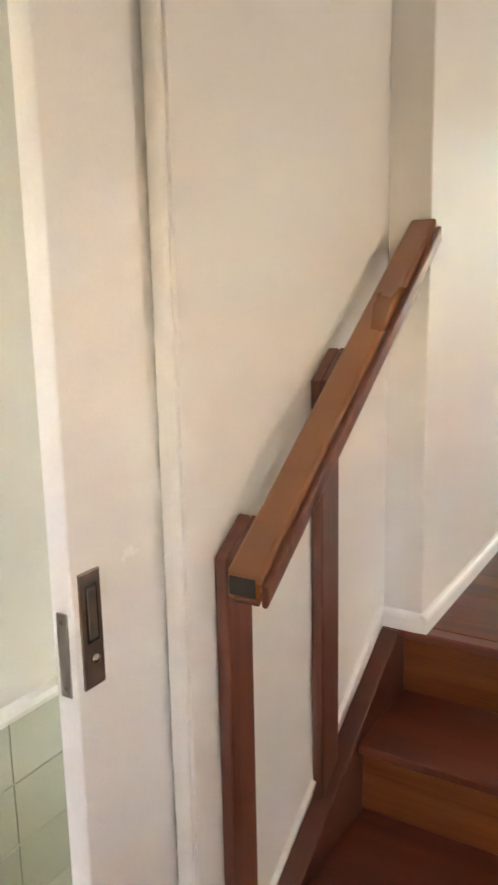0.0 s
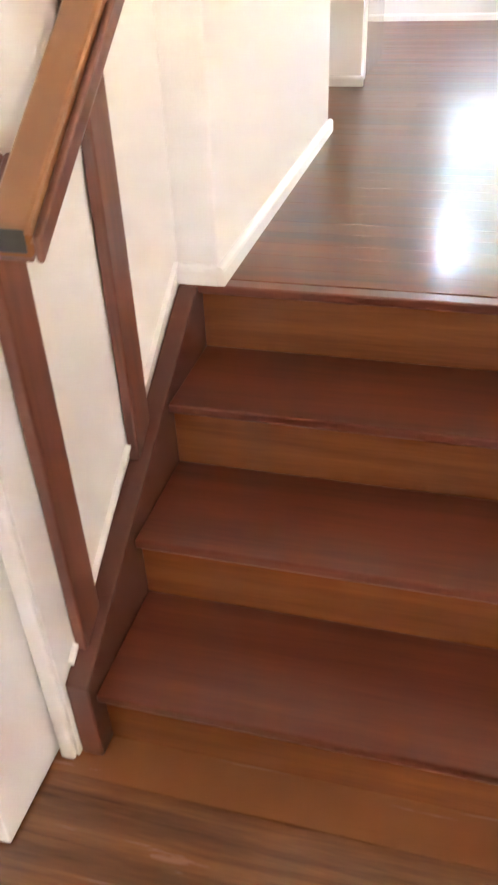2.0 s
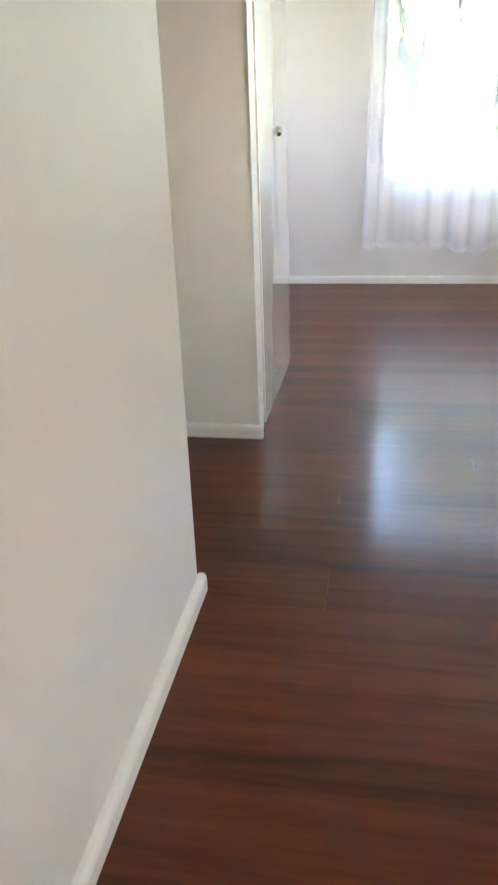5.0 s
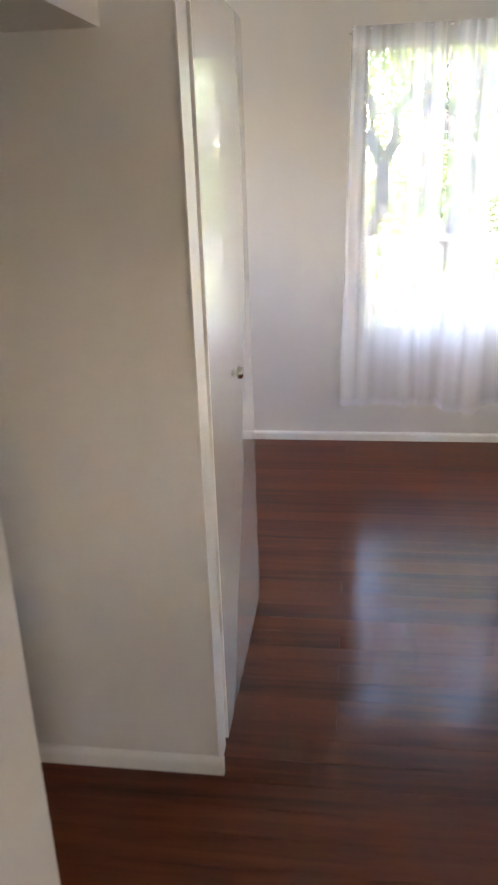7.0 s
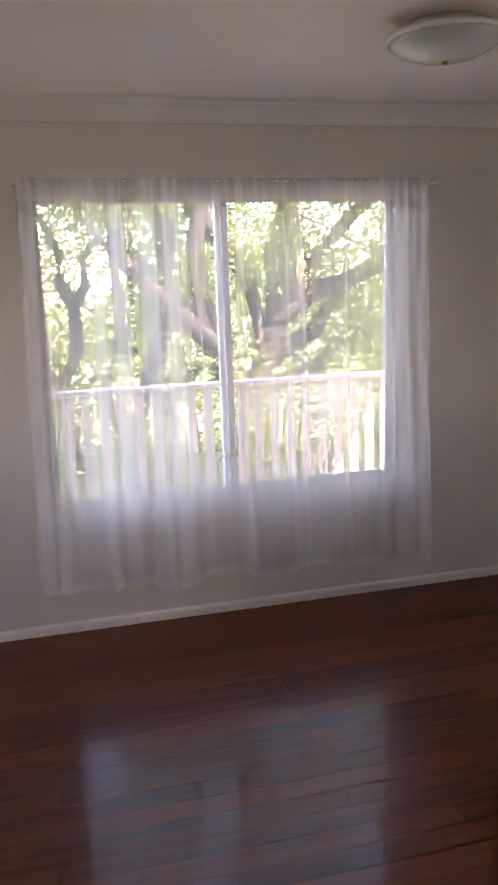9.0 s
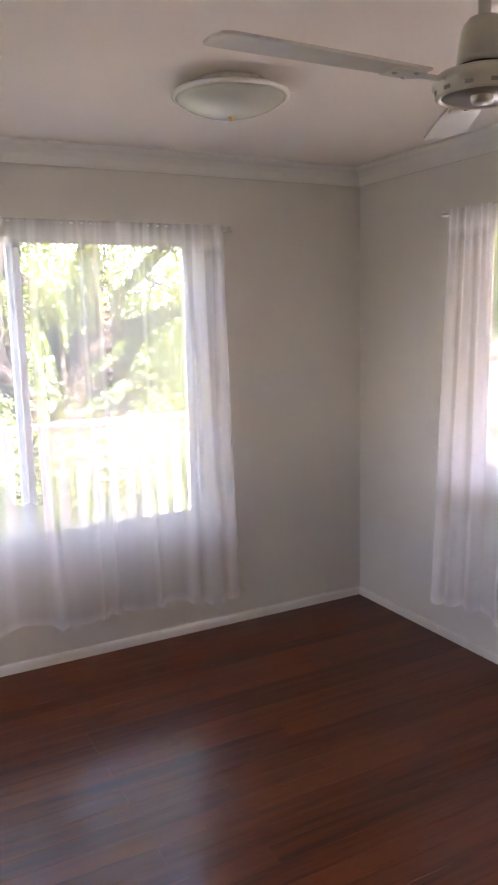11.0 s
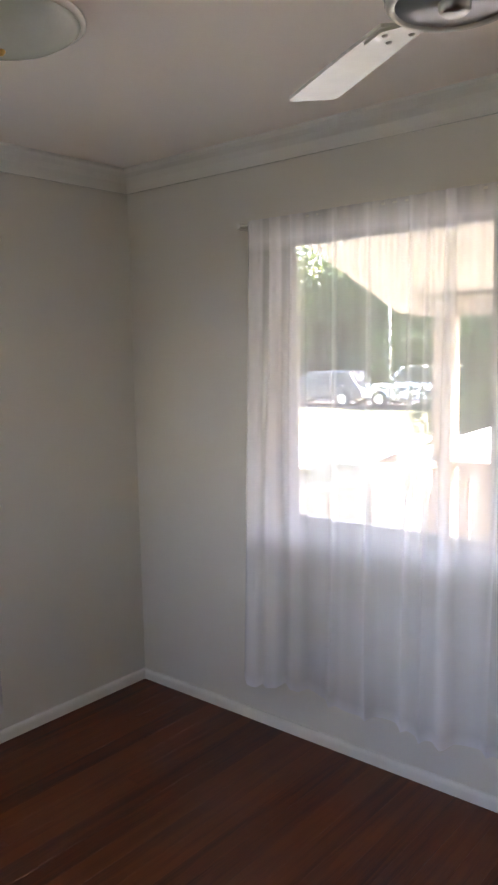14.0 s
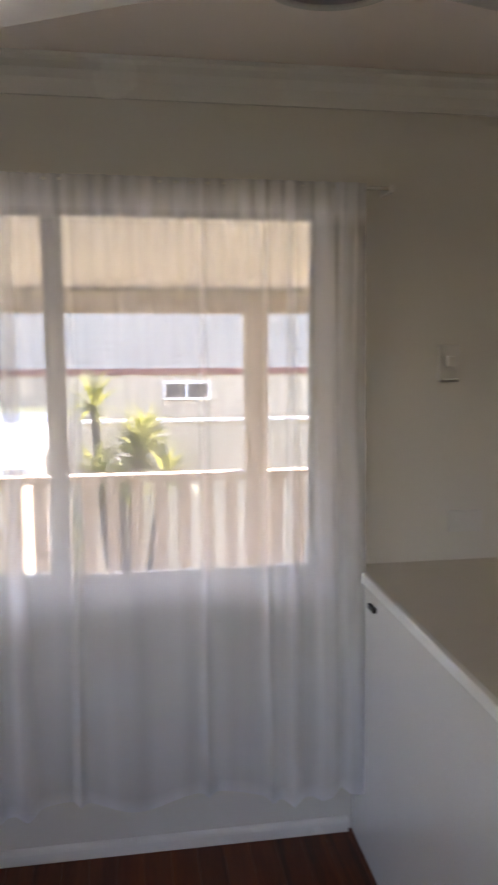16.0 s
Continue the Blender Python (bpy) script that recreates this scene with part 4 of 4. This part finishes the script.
for k, (x, y, r, h, m) in enumerate(((1.0, 8.6, 1.0, 2.6, DEEPLEAF), (2.6, 8.9, 1.1, 2.9, LEAF), (-0.6, 9.0, 1.0, 2.7, LEAF), (4.2, 9.4, 1.2, 2.5, LEAF), (0.2, 12.8, 1.4, 3.2, LEAF), (1.8, 7.9, 0.9, 2.7, LEAF), (3.4, 8.1, 0.95, 2.6, DEEPLEAF), (5.2, 8.6, 1.1, 2.8, LEAF), (3.4, 12.6, 1.4, 3.2, DEEPLEAF))):
    shrub((x, y, -2.45), r, h + 0.6, m, 6000, 0.068, 40 + k, "leafy green garden shrub below the balcony")

# dark foliage beside the neighbour's house, and the wooded rise beyond the road
tree((15.2, 8.2, -2.0), (15.3, 8.1, 1.4), 0.2, [(0.5, (14.4, 7.2, 1.0)), (0.6, (14.6, 8.8, 1.4)), (0.9, (15.0, 7.4, 2.6)), (1.0, (15.5, 8.6, 3.6)), (0.4, (14.2, 8.0, 0.2)), (0.3, (14.6, 6.9, -0.3))],
     "dense dark green tree beside the neighbouring house", DEEPLEAF, 22000, 0.8, 0.12, 31, 4)
# pale leaves paint the sunlit trees at the left, dark leaves the shaded mass
for k, (x, y) in enumerate(((37, 31), (39, 25.5), (38, 20.5), (40, 15.5), (38, 36.5), (41, 10.5), (43, 28), (44, 20), (42, 33), (42, 23), (43, 13), (45, 17), (41.5, 18), (44, 24.5), (46, 30))):
    tree((x, y, -0.9), (x + 0.3, y, 3.2), 0.35, [(0.4, (x - 1.4, y - 1.8, 2.0)), (0.4, (x - 1.2, y + 1.9, 2.2)), (0.7, (x - 1.0, y - 1.5, 4.6)), (0.8, (x, y + 1.6, 5.4)), (1.0, (x, y, 8.0)), (0.3, (x - 1.8, y, 0.9))],
         "tall tree on the wooded rise beyond the road, sun and shade put into its leaf colour", PALELEAF if k in (0, 4) else DEEPLEAF, 9000, 1.7, 0.36, 60 + k, 3)

# spiky palm-like plant by the fence
yucca = thing("yucca", "spiky green yucca growing beside the fence", "plant", (9.2, 2.95, -2.4))
bm = bmesh.new()
heads = [(0, 0, 2.75), (0.35, 0.45, 3.25), (-0.2, -0.3, 2.55), (0.1, 0.4, 2.5), (-0.1, 0.15, 2.35), (0.2, -0.1, 2.9)]
for h in heads:
    limb(bm, bent((0, 0, 0), h, 4, 0.08, random.Random(3)), [0.07, 0.06, 0.05, 0.045, 0.04], 7)
part("stem", bm, BARK, yucca)
rnd_y = random.Random(9)
spike = bmesh.new()
spike_pts = [(0, -0.02, 0), (0.25, -0.03, 0.02), (0.5, 0, -0.06), (0.25, 0.03, 0.02), (0, 0.02, 0)]
spike.faces.new([spike.verts.new(p) for p in spike_pts])
spike_me = mesh_of("leaf", spike, PALELEAF)
for h in heads:
    for _ in range(40):
        o = new("leaf", spike_me)
        o.parent = yucca
        o.matrix_local = Matrix.Translation(h) @ pose(0, 0, 0, rnd_y.uniform(-20, 20), rnd_y.uniform(-75, 25), rnd_y.uniform(0, 360))


# ---- road and parked cars ----
def ribbon(x0, x1, y0, y1, lift, n=24):
    bm = bmesh.new()
    rows = []
    for i in range(n + 1):
        y = y0 + (y1 - y0) * i / n
        rows.append([bm.verts.new((x, y, ground_z(x, y) + lift)) for x in (x0, (x0 + x1) / 2, x1)])
    for a, b in zip(rows, rows[1:]):
        for k in range(2):
            bm.faces.new((a[k], a[k + 1], b[k + 1], b[k]))
    return bm


tagged(part("road", ribbon(27.5, 33.0, -40, 60, 0.03), ASPHALT), "grey asphalt street", "road", kind="structure")
TYRE = material("tyre_rubber", (0.02, 0.02, 0.02), 0.8)
RIMS = material("wheel_alloy", (0.5, 0.5, 0.5), 0.3, metal=1.0)
LIGHTRED = material("red_lamp_lens", (0.4, 0.02, 0.02), 0.2)


def car(at, turn, paint, label, tall):
    c = thing("parked_car", label, "car", at, "cars parked along the street")
    c.rotation_euler = (0, 0, radians(turn))
    h = tall
    part("body", prism([(-2.1, 0.35), (2.1, 0.35), (2.15, 0.7), (2.0, 0.88), (1.1, 0.95), (-1.95, 0.98), (-2.15, 0.75)], 1, -0.86, 0.86, 0.06), paint, c)
    cab = part("cabin", prism([(-1.9, 0.95), (1.05, 0.93), (0.45, h - 0.04), (0.2, h), (-1.45, h), (-1.6, h - 0.04)], 1, -0.74, 0.74, 0.05), paint, c)
    for s in (-1, 1):
        y0, y1 = sorted((s * 0.735, s * 0.748))
        part("side_window", prism([(-1.7, 1.0), (0.85, 1.0), (0.35, h - 0.09), (-1.45, h - 0.09)], 1, y0, y1), DARKGLASS, cab)
    part("windscreen", prism([(0.98, 1.0), (1.03, 0.99), (0.5, h - 0.08), (0.45, h - 0.08)], 1, -0.66, 0.66), DARKGLASS, cab)
    part("rear_window", prism([(-1.91, 1.05), (-1.87, 1.05), (-1.62, h - 0.1), (-1.66, h - 0.1)], 1, -0.6, 0.6), DARKGLASS, cab)
    for s in (-0.65, 0.65):
        part("tail_lamp", box((-2.16, s - 0.14, 0.68), (-2.08, s + 0.14, 0.84), 0.01), LIGHTRED, c)
        part("headlamp", box((2.06, s - 0.16, 0.66), (2.15, s + 0.16, 0.8), 0.01), RIMS, c)
    for x in (-1.3, 1.3):
        for s in (-0.82, 0.82):
            ty = lathe([(0.2, -0.1), (0.3, -0.1), (0.33, -0.07), (0.33, 0.07), (0.3, 0.1), (0.2, 0.1)], 24)
            bmesh.ops.transform(ty, matrix=pose(x, s, 0.33, 90, 0, 0), verts=ty.verts)
            wh = part("wheel", ty, TYRE, c)
            rm = lathe([(0.2, -0.102), (0.05, -0.09), (0.05, 0.09), (0.2, 0.102)], 16)
            bmesh.ops.transform(rm, matrix=pose(x, s, 0.33, 90, 0, 0), verts=rm.verts)
            part("rim", rm, RIMS, wh)
    return c


CARS = ((28.6, 16.9, "white", (0.75, 0.76, 0.78), 1.65, "white parked station wagon on the street"), (28.9, 21.6, "dark", (0.03, 0.035, 0.05), 1.5, "dark blue parked car on the street"),
        (29.6, 25.8, "maroon", (0.14, 0.02, 0.025), 1.5, "dark red parked car on the street"))
for x, y, nm, col, h, lab in CARS:
    car((x, y, ground_z(x, y) + 0.03), 95, material(nm + "_car_paint", col, 0.25, vary=0.02, coat=0.8), lab, h)
pole = thing("street_lamp", "slim pale street lamp pole by the road", "lamp", (27.2, 17.4, ground_z(27.2, 17.4)))
part("pole", lathe([(0.055, 0), (0.05, 2.5), (0.038, 5.2)], 12), BOARD, pole, smooth=True)
part("lamp_head", box((-0.9, -0.12, 5.1), (0.1, 0.12, 5.25), 0.04), ZINC, pole)

# ---- floor boards, one by one ----
def boards(parent, mat, x0, x1, y0, y1, z, width, seed):
    rnd = random.Random(seed)
    lengths = (1.2, 2.0, 2.9, 3.6)
    meshes = {}

    def mesh(n):
        n = round(n, 2)
        if n not in meshes:
            meshes[n] = mesh_of("board", box((0, 0.0002, -0.019), (n - 0.0004, width - 0.0002, 0), 0.0003), mat)
        return meshes[n]

    y = y0
    while y < y1 - 0.02:
        x = x0
        while x < x1 - 0.05:
            n = min(rnd.choice(lengths), x1 - x)
            if x1 - x - n < 0.4:
                n = x1 - x
            o = new("board", mesh(n))
            o.parent = parent
            o.location = (x, y, z)
            o.rotation_euler = (rnd.gauss(0, 0.0006), 0, 0)
            x += n
        y += width


W_UP = 0.085
boards(bpy.data.objects["floor"], FLOOR, 0.10, WALL_B, 0.046, 1.48, 0.0, W_UP, 3)
boards(bpy.data.objects["floor"], FLOOR, -1.6, WALL_B, 0.046 + 17 * W_UP, WALL_A, 0.0, W_UP, 4)
boards(bpy.data.objects["floor_lower"], FLOOR_LOW, -0.6, WALL_B, -3.6 + 0.014, -0.75, LOW, 0.13, 8)
part("knot", lathe([(0.004, 0.0), (0.0035, 0.0012), (0.001, 0.0014)], 10), BLACK, bpy.data.objects["floor"], "small dark knot in a board").location = (0.278, 0.527, 0.0)
